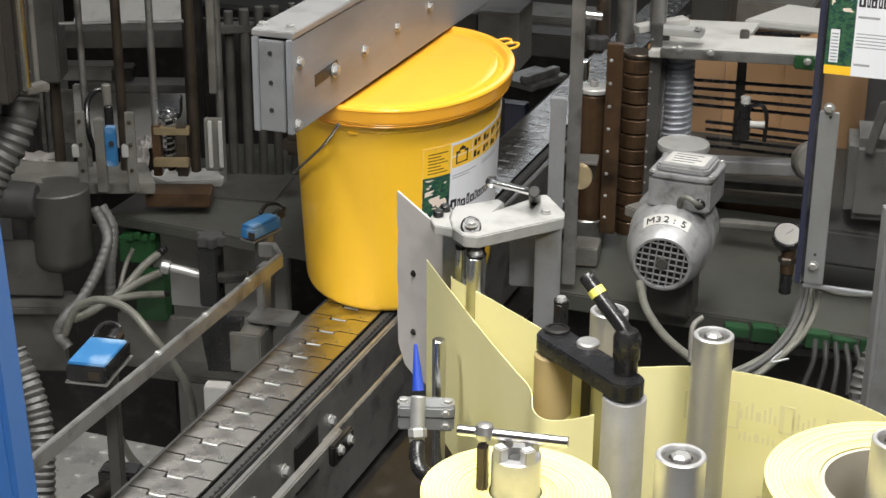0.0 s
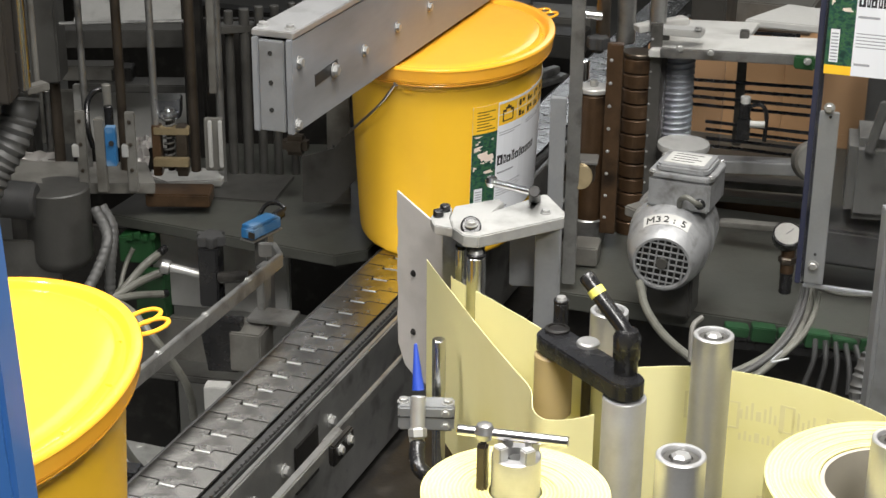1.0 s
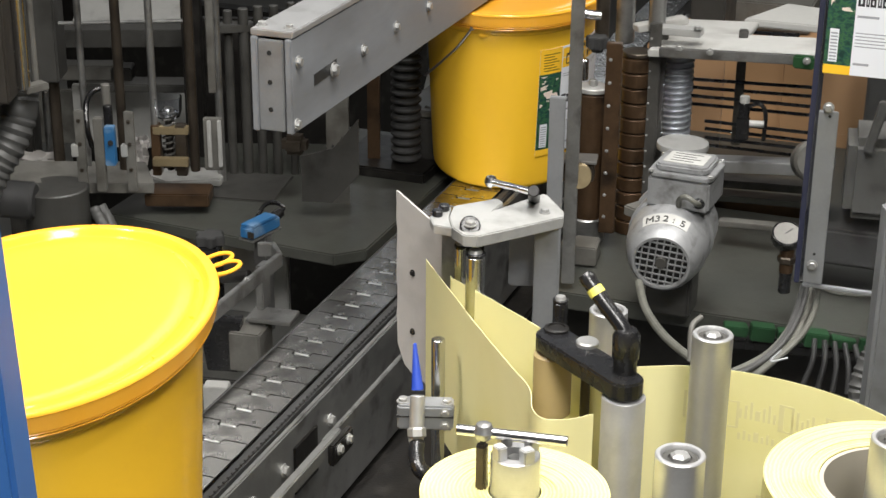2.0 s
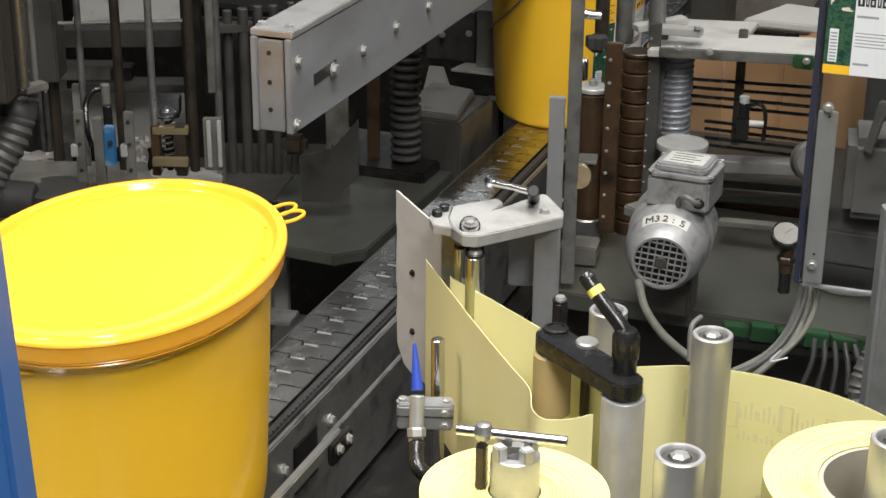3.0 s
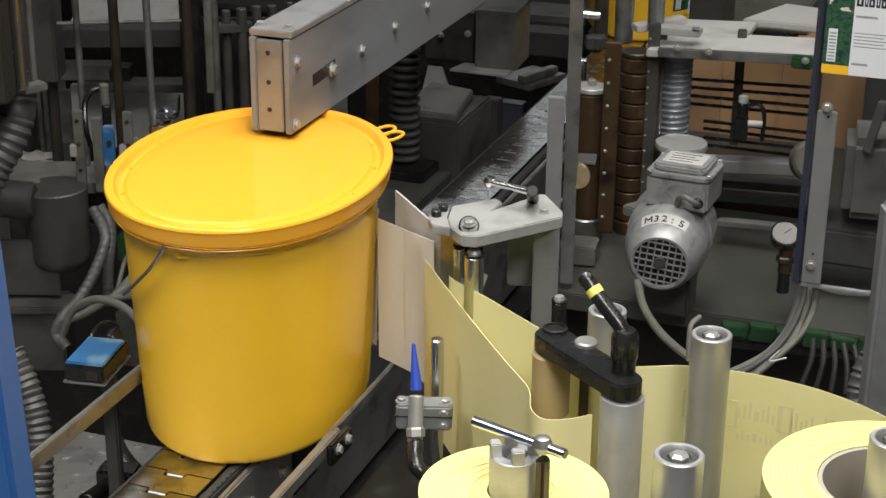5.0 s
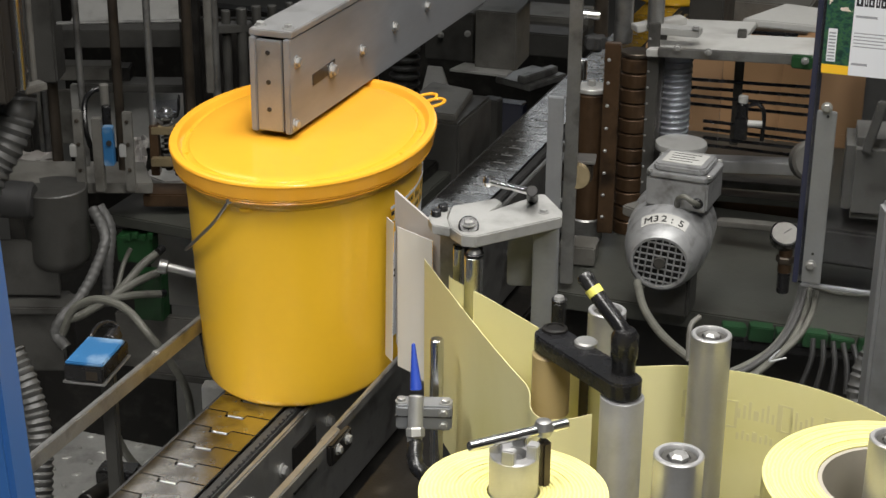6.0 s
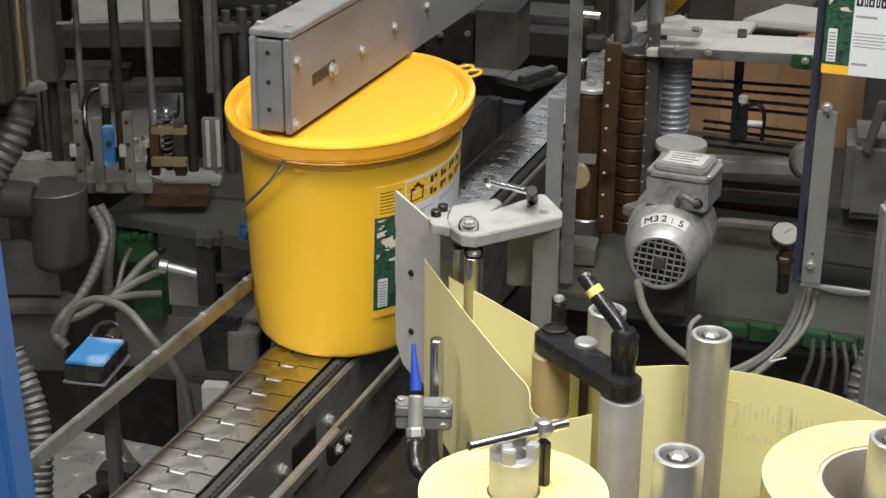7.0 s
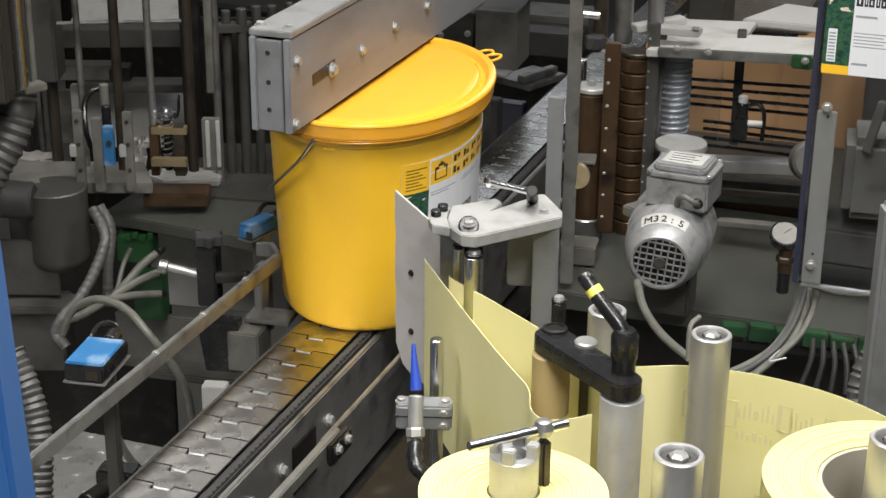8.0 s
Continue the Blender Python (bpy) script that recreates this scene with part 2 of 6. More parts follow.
def prism(outline, z0, z1, bevel=0.0, m=None, bm=None):
    """A plate with that outline from z0 to z1."""
    b = bmesh.new()
    lo = [b.verts.new((x, y, z0)) for x, y in outline]
    hi = [b.verts.new((x, y, z1)) for x, y in outline]
    n = len(outline)
    b.faces.new(lo[::-1])
    b.faces.new(hi)
    for i in range(n):
        b.faces.new((lo[i], lo[(i + 1) % n], hi[(i + 1) % n], hi[i]))
    bmesh.ops.recalc_face_normals(b, faces=b.faces)
    if bevel:
        bmesh.ops.bevel(b, geom=b.edges[:], offset=bevel, segments=2, affect="EDGES")
    if m is not None:
        bmesh.ops.transform(b, matrix=m, verts=b.verts)
    return join(bm, b) if bm is not None else b


def ribbon(pts, z0, z1, thick=0.0006, n=6):
    """An upright band that follows the plan points."""
    path = smooth_path([(x, y, 0) for x, y in pts], n)
    b = bmesh.new()
    rows = []
    for i, v in enumerate(path):
        d = (path[min(i + 1, len(path) - 1)] - path[max(i - 1, 0)]).normalized()
        s = Vector((-d.y, d.x, 0)) * thick / 2
        rows.append([b.verts.new((v.x + k * s.x, v.y + k * s.y, z)) for k, z in ((1, z0), (1, z1), (-1, z1), (-1, z0))])
    for p, q in zip(rows, rows[1:]):
        for k in range(4):
            b.faces.new((p[k], p[(k + 1) % 4], q[(k + 1) % 4], q[k]))
    b.faces.new(rows[0])
    b.faces.new(rows[-1][::-1])
    return b


def hex_bolt(p, d, r, mat, parent, name="bolt"):
    """A hexagon bolt with washer, head pointing along d."""
    m, _ = axis(p, Vector(p) + Vector(d))
    b = lathe([(0, 0), (r * 1.5, 0), (r * 1.5, r * 0.25), (0, r * 0.25)], seg=16, m=m)
    lathe([(0, r * 0.2), (r * 1.1, r * 0.2), (r * 1.1, r * 0.95), (r * 0.9, r * 1.1), (0, r * 1.1)], seg=6, m=m, bm=b)
    return part(name, b, mat, parent)


# ---- the hall ----
def slab(name, c, s, mat, label, category):
    ob = part(name, box(c, s, bevel=0), mat)
    return tagged(ob, label, category, kind="structure")


slab("floor", (0, 0, FLOOR - 0.05), (14, 14, 0.1), FLOORM, "dark worn concrete hall floor", "floor")
slab("wall_north", (0, 7.05, 1.05), (14, 0.1, 4), WALLM, "plain dark grey painted hall wall", "wall")
slab("wall_south", (0, -7.05, 1.05), (14, 0.1, 4), WALLM, "plain dark grey painted hall wall", "wall")
slab("wall_east", (7.05, 0, 1.05), (0.1, 14, 4), WALLM, "plain dark grey painted hall wall", "wall")
slab("wall_west", (-7.05, 0, 1.05), (0.1, 14, 4), WALLM, "plain dark grey painted hall wall", "wall")
slab("ceiling", (0, 0, 3.1), (14.2, 14.2, 0.1), WALLM, "plain grey hall ceiling", "ceiling")


# ---- buckets ----
LA, LB, HT = 0.2046, 0.1490, 0.2776       # lid: half length, half width, height
OVAL = 2.06


def oval_lathe(rows, seg=96):
    """Rows of (half width, half length, z) lofted as ovals; a row of zero width closes it."""
    b = bmesh.new()
    rings = []
    for hx, hy, z in rows:
        if hx < 1e-6:
            rings.append([b.verts.new((0, 0, z))])
            continue
        ring = []
        for i in range(seg):
            a = 2 * math.pi * i / seg
            c, s = math.cos(a), math.sin(a)
            ring.append(b.verts.new((hx * math.copysign(abs(c) ** (2 / OVAL), c), hy * math.copysign(abs(s) ** (2 / OVAL), s), z)))
        rings.append(ring)
    for p, q in zip(rings, rings[1:]):
        for i in range(seg):
            j = (i + 1) % seg
            if len(p) == 1:
                b.faces.new((p[0], q[i], q[j]))
            elif len(q) == 1:
                b.faces.new((p[i], p[j], q[0]))
            else:
                b.faces.new((p[i], p[j], q[j], q[i]))
    return b


BASE_A, BASE_B = 0.1758, 0.1208
TOP_A, TOP_B = 0.1878, 0.1325
SHOULDER = HT - 0.036


def wall_at(z):
    """Half width and half length of the bucket's wall at that height."""
    k = max(0.0, min(1.0, z / SHOULDER))
    return BASE_B + (TOP_B - BASE_B) * k, BASE_A + (TOP_A - BASE_A) * k


def on_wall(phi, z, out=0.0):
    hx, hy = wall_at(z)
    c, s = math.cos(phi), math.sin(phi)
    return Vector(((hx + out) * math.copysign(abs(c) ** (2 / OVAL), c), (hy + out) * math.copysign(abs(s) ** (2 / OVAL), s), z))


def bucket(label):
    ob = thing("bucket", label, "bucket", group="buckets on the conveyor")
    rows = [(0, 0, 0.003), (BASE_B - 0.02, BASE_A - 0.02, 0.003), (BASE_B - 0.012, BASE_A - 0.012, 0.0)]
    for k in range(1, 6):
        a = math.pi / 2 * k / 5
        rows.append((BASE_B - 0.009 * (1 - math.sin(a)), BASE_A - 0.009 * (1 - math.sin(a)), 0.009 * (1 - math.cos(a))))
    for k in range(1, 11):
        z = 0.009 + (SHOULDER - 0.009) * k / 10
        hx, hy = wall_at(z)
        rows.append((hx, hy, z))
    # collar under the lid
    for out, down in ((0.0004, 0.0352), (0.0020, 0.0342), (0.0036, 0.0326), (0.0042, 0.0312), (0.0062, 0.0240), (0.0055, 0.0225), (0.0, 0.0215), (-0.01, 0.014)):
        rows.append((TOP_B + out, TOP_A + out, HT - down))
    rows.append((0, 0, HT - 0.014))
    part("body", oval_lathe(rows), BUCKET, ob, "smooth tapered yellow plastic wall with a collar")
    e = LB - LA
    # skirt with two beads, rolled rim, groove and a slightly sunk panel: (inset, depth below the rim)
    lid = [(LA - i, HT - d) for i, d in ((0.0125, 0.0236), (0.0064, 0.0254), (0.0050, 0.0250), (0.0042, 0.0236), (0.0050, 0.0226), (0.0038, 0.0216), (0.0030, 0.0204), (0.0038, 0.0194), (0.0024, 0.0186), (0.0018, 0.0130), (0.0010, 0.0060), (0.0008, 0.0044), (0.0, 0.0036),
           (0.0002, 0.0016), (0.0012, 0.0004), (0.0040, 0.0), (0.0095, 0.0004), (0.0112, 0.0020), (0.0125, 0.0060), (0.0145, 0.0082), (0.0185, 0.0086), (0.0215, 0.0064), (0.0230, 0.0042), (0.0260, 0.0036), (0.0420, 0.0042), (0.0640, 0.0050), (0.1050, 0.0056))]
    rows = [(r + e, r, z) for r, z in lid] + [(0, 0, HT - 0.0058)]
    top = part("lid", oval_lathe(rows), LID, ob, "yellow clip-on lid with a raised rim and groove")
    # short ribs in the lid's groove
    for k in range(14):
        a = 2 * math.pi * (k + 0.3) / 14
        r = LA - 0.02
        part("rib", box(((r + e) * math.cos(a), r * math.sin(a), HT - 0.0078), (0.008, 0.0025, 0.004), bevel=0.0008, rz=math.degrees(math.atan2(r * math.sin(a), (r + e) * math.cos(a)))), LID, top)
    # two tear rings on the lid's edge
    for k in (-1, 1):
        phi = radians(44) + k * 0.055
        c = Vector(((LB + 0.013) * math.cos(phi), (LA + 0.013) * math.sin(phi), HT - 0.010))
        dirn = math.atan2(c.y, c.x)
        loop = [c + Vector((math.cos(dirn), math.sin(dirn), 0.1)) * 0.017 * math.cos(a) + Vector((-math.sin(dirn), math.cos(dirn), 0)) * 0.0105 * math.sin(a) for a in (2 * math.pi * i / 16 for i in range(17))]
        part("tear_ring", tube(loop, 0.0021, 2, 8), LID, top)
    # wire bail, lowered on the far side
    BAIL_Z = HT - 0.024
    pa, pb = on_wall(radians(-103), BAIL_Z, 0.0105), on_wall(radians(77), BAIL_Z, 0.0105)
    pts = [pa]
    for k in range(1, 20):
        w = math.sin(math.pi * k / 20)
        pts.append(on_wall(radians(-103 - 180 * k / 20), BAIL_Z - 0.130 * w ** 0.8, 0.0105 - 0.004 * w))
    pts.append(pb)
    part("bail", tube(pts, 0.0018, 4, 8), WIRE, ob, "thin steel wire bail hanging down")
    for p, s in ((pa, -1), (pb, 1)):
        part("bail_lug", rod((p.x, p.y - s * 0.010, BAIL_Z - 0.002), (p.x, p.y + s * 0.002, BAIL_Z), 0.0034, 12), WIRE, ob)
        part("bail_stop", box((p.x + 0.016 * -s, p.y - s * 0.007, SHOULDER), (0.014, 0.008, 0.006), bevel=0.002), BUCKET, ob)
    return ob


# ---- printed label ----
def label_material():
    """Print laid out over u (along the bucket) and v (height)."""
    m = bpy.data.materials.new("printed_label")
    m.use_nodes = True
    nt = m.node_tree
    N, L = nt.nodes, nt.links
    b = N["Principled BSDF"]
    b.inputs["Roughness"].default_value = 0.38
    uv = N.new("ShaderNodeUVMap")
    sep = N.new("ShaderNodeSeparateXYZ")
    L.new(uv.outputs[0], sep.inputs[0])

    def math_node(op, a, c):
        n = N.new("ShaderNodeMath")
        n.operation = op
        for k, v in enumerate((a, c)):
            if isinstance(v, (int, float)):
                n.inputs[k].default_value = v
            else:
                L.new(v, n.inputs[k])
        return n.outputs[0]

    def rect(u0, u1, v0, v1):
        u0, u1 = u0 * 0.6, u1 * 0.6
        a = math_node("MULTIPLY", math_node("GREATER_THAN", sep.outputs[0], u0), math_node("LESS_THAN", sep.outputs[0], u1))
        c = math_node("MULTIPLY", math_node("GREATER_THAN", sep.outputs[1], v0), math_node("LESS_THAN", sep.outputs[1], v1))
        return math_node("MULTIPLY", a, c)

    white = (0.74, 0.76, 0.80, 1)
    yellow = lin("f8c433")
    ink = (0.015, 0.015, 0.02, 1)
    grey = (0.30, 0.31, 0.34, 1)
    noise_t = N.new("ShaderNodeTexNoise")
    noise_t.inputs["Scale"].default_value, noise_t.inputs["Detail"].default_value = 26, 6
    L.new(uv.outputs[0], noise_t.inputs["Vector"])
    ramp = N.new("ShaderNodeValToRGB")
    el = ramp.color_ramp.elements
    el[0].position, el[0].color = 0.0, (0.006, 0.03, 0.018, 1)
    el[1].position, el[1].color = 1.0, (0.015, 0.07, 0.07, 1)
    for pos, col in ((0.38, (0.008, 0.035, 0.03, 1)), (0.47, (0.016, 0.075, 0.055, 1)), (0.54, (0.05, 0.13, 0.05, 1)), (0.62, (0.012, 0.06, 0.06, 1))):
        x = el.new(pos)
        x.color = col
    L.new(noise_t.outputs[0], ramp.inputs[0])
    petals = N.new("ShaderNodeTexNoise")
    petals.inputs["Scale"].default_value = 10
    petals.inputs["Detail"].default_value = 3
    L.new(uv.outputs[0], petals.inputs["Vector"])
    out = None

    def lay(mask, colour):
        nonlocal out
        mx = N.new("ShaderNodeMix")
        mx.data_type = "RGBA"
        L.new(mask, mx.inputs["Factor"])
        if out is None:
            mx.inputs["A"].default_value = white
        else:
            L.new(out, mx.inputs["A"])
        if isinstance(colour, tuple):
            mx.inputs["B"].default_value = colour
        else:
            L.new(colour, mx.inputs["B"])
        out = mx.outputs["Result"]

    lay(rect(0.0, 0.24, 0.0, 1.0), yellow)
    lay(rect(0.0, 0.24, 0.06, 0.77), ramp.outputs[0])
    bloom = math_node("GREATER_THAN", petals.outputs[0], 0.54)
    lay(math_node("MULTIPLY", bloom, rect(0.02, 0.23, 0.42, 0.75)), (0.78, 0.66, 0.58, 1))
    for k in range(7):
        lay(rect(0.04, 0.21 - 0.03 * (k % 3), 0.795 + 0.025 * k, 0.804 + 0.025 * k), (0.12, 0.09, 0.01, 1))
    lay(rect(0.035, 0.115, 0.08, 0.30), white)
    for k in range(9):
        lay(rect(0.045, 0.105, 0.09 + 0.022 * k, 0.10 + 0.022 * k), grey)
    lay(rect(0.25, 1.62, 0.80, 0.98), yellow)
    for k in range(9):
        lay(rect(0.46 + 0.125 * k, 0.466 + 0.125 * k, 0.80, 0.98), white)
    lay(rect(0.25, 1.62, 0.888, 0.895), white)
    for k in range(8):
        for j in range(2):
            u, v = 0.485 + 0.125 * k, 0.82 + 0.09 * j
            lay(rect(u, u + 0.03, v, v + 0.05), ink)
            lay(rect(u + 0.04, u + 0.075, v + 0.02 * ((k + j) % 2), v + 0.03 + 0.02 * ((k + j) % 2)), ink)
    # house sign: box and two stepped roof lines
    for u0, u1, v0, v1 in ((0.29, 0.303, 0.83, 0.91), (0.40, 0.413, 0.83, 0.91), (0.29, 0.413, 0.825, 0.835), (0.29, 0.33, 0.905, 0.925), (0.375, 0.413, 0.905, 0.925), (0.32, 0.385, 0.925, 0.945), (0.34, 0.363, 0.94, 0.958)):
        lay(rect(u0, u1, v0, v1), ink)
    lay(rect(0.26, 0.52, 0.735, 0.742), grey)
    lay(rect(0.26, 0.44, 0.715, 0.722), grey)
    lay(rect(0.60, 0.92, 0.745, 0.752), grey)
    lay(rect(0.60, 0.86, 0.725, 0.732), grey)
    # bold title as plain bars
    for k, (u0, w, h) in enumerate(((0.255, 0.06, 0.085), (0.325, 0.03, 0.075), (0.362, 0.05, 0.06), (0.425, 0.035, 0.085), (0.468, 0.05, 0.06), (0.525, 0.03, 0.075), (0.562, 0.05, 0.06), (0.62, 0.045, 0.06), (0.675, 0.05, 0.06), (0.735, 0.05, 0.06))):
        lay(rect(u0, u0 + w, 0.46, 0.46 + h), ink)
        lay(rect(u0 + w * 0.35, u0 + w * 0.62, 0.475, 0.46 + h * 0.7), white)
    lay(rect(0.26, 0.45, 0.385, 0.40), grey)
    for k in range(5):
        lay(rect(0.26, 0.56 - 0.04 * (k % 2), 0.28 - 0.022 * k, 0.287 - 0.022 * k), grey)
    lay(rect(0.26, 0.40, 0.07, 0.085), grey)
    L.new(out, b.inputs["Base Color"])
    return m


PRINT = label_material()
LABEL_BACK = material("label_back", (0.72, 0.71, 0.66), 0.55, 0, 0.05, 20)
LABEL_Z0, LABEL_Z1 = 0.051, 0.218
LABEL_PHI0, LABEL_PHI1 = radians(-62), radians(49)
STRIPS = 16


def strip_ends(i):
    return tuple(on_wall(LABEL_PHI0 + (LABEL_PHI1 - LABEL_PHI0) * (i + k) / STRIPS, 0.12) for k in (0, 1))


STRIP_W = [(b - a).length for a, b in map(strip_ends, range(STRIPS))]
LABEL_LEN = sum(STRIP_W)


def strip_mesh(i):
    """One upright strip of the label, lying in its own plane: x along the label, z up."""
    a = on_wall(LABEL_PHI0 + (LABEL_PHI1 - LABEL_PHI0) * i / STRIPS, 0.12)
    c = on_wall(LABEL_PHI0 + (LABEL_PHI1 - LABEL_PHI0) * (i + 1) / STRIPS, 0.12)
    w = (c - a).length * 1.02
    b = bmesh.new()
    uvl = b.loops.layers.uv.new("UVMap")
    h = (LABEL_Z1 - LABEL_Z0) / 2
    v = [b.verts.new((x, y, z)) for y in (-0.0003, 0.0003) for x, z in ((-w / 2, -h), (w / 2, -h), (w / 2, h), (-w / 2, h))]
    for idx in ((0, 1, 2, 3), (7, 6, 5, 4), (0, 4, 5, 1), (1, 5, 6, 2), (2, 6, 7, 3), (3, 7, 4, 0)):
        b.faces.new([v[k] for k in idx])
    for f in b.faces:
        for lp in f.loops:
            p = lp.vert.co
            lp[uvl].uv = ((i + 0.5 + p.x / w) / STRIPS, p.z / (2 * h) + 0.5)
    me = bpy.data.meshes.new("label_strip")
    b.to_mesh(me)
    b.free()
    me.materials.append(PRINT)
    me.materials.append(LABEL_BACK)
    me.polygons[1].material_index = 1
    return me


def strip_on_bucket(i):
    """Pose of strip i on the wall, in the bucket's space; its y axis points into the bucket."""
    zm = (LABEL_Z0 + LABEL_Z1) / 2
    p0, p1 = (on_wall(LABEL_PHI0 + (LABEL_PHI1 - LABEL_PHI0) * (i + k) / STRIPS, zm, 0.0012) for k in (0, 1))
    xa = (p1 - p0).normalized()
    up = (on_wall(LABEL_PHI0 + (LABEL_PHI1 - LABEL_PHI0) * (i + 0.5) / STRIPS, zm + 0.05) - on_wall(LABEL_PHI0 + (LABEL_PHI1 - LABEL_PHI0) * (i + 0.5) / STRIPS, zm - 0.05)).normalized()
    ya = up.cross(xa).normalized()
    za = xa.cross(ya)
    m = Matrix((xa, ya, za)).transposed().to_4x4()
    m.translation = (p0 + p1) / 2
    return m


first_bucket = bucket("yellow oval plastic bucket with lid and printed label, on the chain")
lab = new("label")
lab.parent = first_bucket
tagged(lab, "printed paper label, white and yellow with a flower picture")
for i in range(STRIPS):
    share("label_strip", strip_mesh(i), lab, strip_on_bucket(i))
second_bucket = bucket("yellow oval plastic bucket with lid, being labelled on the chain")

loose_label = thing("paper_label", "printed paper label peeling off its backing onto a bucket", "label")
loose_strips = [share("label_strip", strip_mesh(i), loose_label, Matrix.Identity(4)) for i in range(STRIPS)]


# ---- conveyor ----
PITCH, CW = 0.0381, 0.0775
CH_X0 = -0.0775


def link_mesh():
    """One hinged top plate with its two knuckle steps."""
    g = 0.0011
    lower = [(CH_X0 + u * CW, g - d) for u, d in ((0.0, 0.0), (0.33, 0.0), (0.345, 0.0062), (0.615, 0.0062), (0.63, 0.0), (1.0, 0.0))]
    upper = [(CH_X0 + u * CW, PITCH - g - d) for u, d in ((0.0, 0.0), (0.32, 0.0), (0.335, 0.0092), (0.625, 0.0092), (0.64, 0.0), (1.0, 0.0))]
    b = prism(lower + upper[::-1], -0.003, 0.0)
    box((CH_X0 + CW / 2, PITCH / 2, -0.010), (0.03, 0.026, 0.012), bevel=0.001, bm=b)
    finish(b)
    me = bpy.data.meshes.new("link")
    b.to_mesh(me)
    b.free()
    me.materials.append(CHAIN)
    return me


chain = thing("conveyor_chain", "worn steel table-top conveyor chain of hinged plates", "conveyor chain")
_lm = link_mesh()
for i in range(112):
    share("link", _lm, chain, pose(0, -1.9 + PITCH * i, 0))
_pin = part("hinge_pin", rod((CH_X0 + 0.37 * CW, -0.0060, -0.0014), (CH_X0 + 0.61 * CW, -0.0060, -0.0014), 0.0019, 10), STEEL, chain, "worn steel hinge pin")
_pin.matrix_basis = pose(0, -1.9, 0)
for i in range(1, 112):
    share("hinge_pin", _pin.data, chain, pose(0, -1.9 + PITCH * i, 0))

conv = thing("conveyor", "greasy steel conveyor frame with bolted side plates", "conveyor")
part("side_plate", box((0.021, 0.35, -0.085), (0.008, 3.6, 0.160), bevel=0.002), STEEL, conv, "scuffed grey steel side plate")
part("side_plate", box((-0.094, 0.35, -0.095), (0.008, 3.6, 0.135), bevel=0.002), GREASE, conv)
part("wear_strip", box((0.0085, 0.35, -0.0075), (0.013, 3.6, 0.012), bevel=0.002), RUBBER, conv, "black plastic wear strip")
part("wear_strip", box((-0.084, 0.35, -0.012), (0.008, 3.6, 0.012), bevel=0.002), RUBBER, conv)
part("chain_bed", box((-0.039, 0.35, -0.06), (0.10, 3.6, 0.06), bevel=0.002), DARK, conv)
part("base_beam", box((-0.01, 0.35, -0.22), (0.15, 3.6, 0.09), bevel=0.004), GREASE, conv)
_tooth = part("strip_tooth", box((0, 0, 0), (0.003, 0.0042, 0.0036), bevel=0.0006), RUBBER, conv)
_tooth.matrix_basis = pose(0.0125, -0.35, -0.0012)
for k in range(1, 120):
    share("strip_tooth", _tooth.data, conv, pose(0.0125, -0.35 + 0.0098 * k, -0.0012))
for y in (-0.03, 0.08, 0.155, 0.28, 0.62, 0.95, 1.2):
    hex_bolt((0.025, y, -0.045), (1, 0, 0), 0.0055, ZINC, conv)
    hex_bolt((0.025, y + 0.015, -0.100), (1, 0, 0), 0.005, ZINC, conv)
for y, h in ((0.21, 0.06), (0.045, 0.05), (0.70, 0.05)):
    part("slot_cover", box((0.0262, y, -0.060), (0.0035, 0.060, h), bevel=0.001), GREASE, conv, "dark greasy cover plate")
for y in (-0.6, 0.5, 1.6):
    for x in (-0.09, 0.06):
        part("leg", box((x, y, (FLOOR - 0.22) / 2), (0.05, 0.05, -FLOOR - 0.22), bevel=0.003), GREASE, conv)


def guide_rail(name, label, pts, w, h):
    ob = thing(name, label, "guide rail")
    b = bmesh.new()
    for p, q in zip(pts, pts[1:]):
        m, n = axis(p, q)
        d = (Vector(q) - Vector(p)).normalized()
        side = d.cross(Vector((0, 0, 1))).normalized()
        up = side.cross(d)
        mm = Matrix((side, d, up)).transposed().to_4x4()
        mm.translation = (Vector(p) + Vector(q)) / 2
        box((0, 0, 0), (w, n + w * 0.8, h), mm, 0.0012, b)
    part("bar", b, STEEL, ob)
    return ob


rail_l = guide_rail("guide_rail", "flat grey steel guide rail with bent end beside the chain", [(-0.128, -0.75, 0.06), (-0.128, 0.470, 0.06), (-0.150, 0.498, 0.06), (-0.166, 0.492, 0.06)], 0.007, 0.019)
for y in (0.16, 0.27, 0.38):
    hex_bolt((-0.128, y, 0.068), (0, 0, 1), 0.0030, ZINC, rail_l)
for y in (-0.30, 0.44):
    part("holder", box((-0.137, y, 0.035), (0.010, 0.022, 0.060), bevel=0.0015), STEEL, rail_l)
rail_r = guide_rail("guide_rail", "thin worn steel guide rail beside the chain", [(0.100, 0.10, 0.031), (0.100, 0.33, 0.031)], 0.0055, 0.012)
part("near_bar", box((0.103, -0.31, 0.029), (0.010, 0.88, 0.015), bevel=0.0015), STEEL, rail_r, "thicker worn steel bar")
part("splice", box((0.112, 0.115, 0.024), (0.008, 0.05, 0.024), bevel=0.002), GREASE, rail_r, "bolted splice plate")
for y in (0.103, 0.127):
    hex_bolt((0.116, y, 0.027), (1, 0, 0), 0.0042, ZINC, rail_r)
for y in (-0.3,):
    part("bracket", box((0.062, y, -0.004), (0.078, 0.020, 0.006), bevel=0.002), STEEL, rail_r)
    part("bracket_post", box((0.1025, y, 0.009), (0.007, 0.018, 0.026), bevel=0.002), STEEL, rail_r)


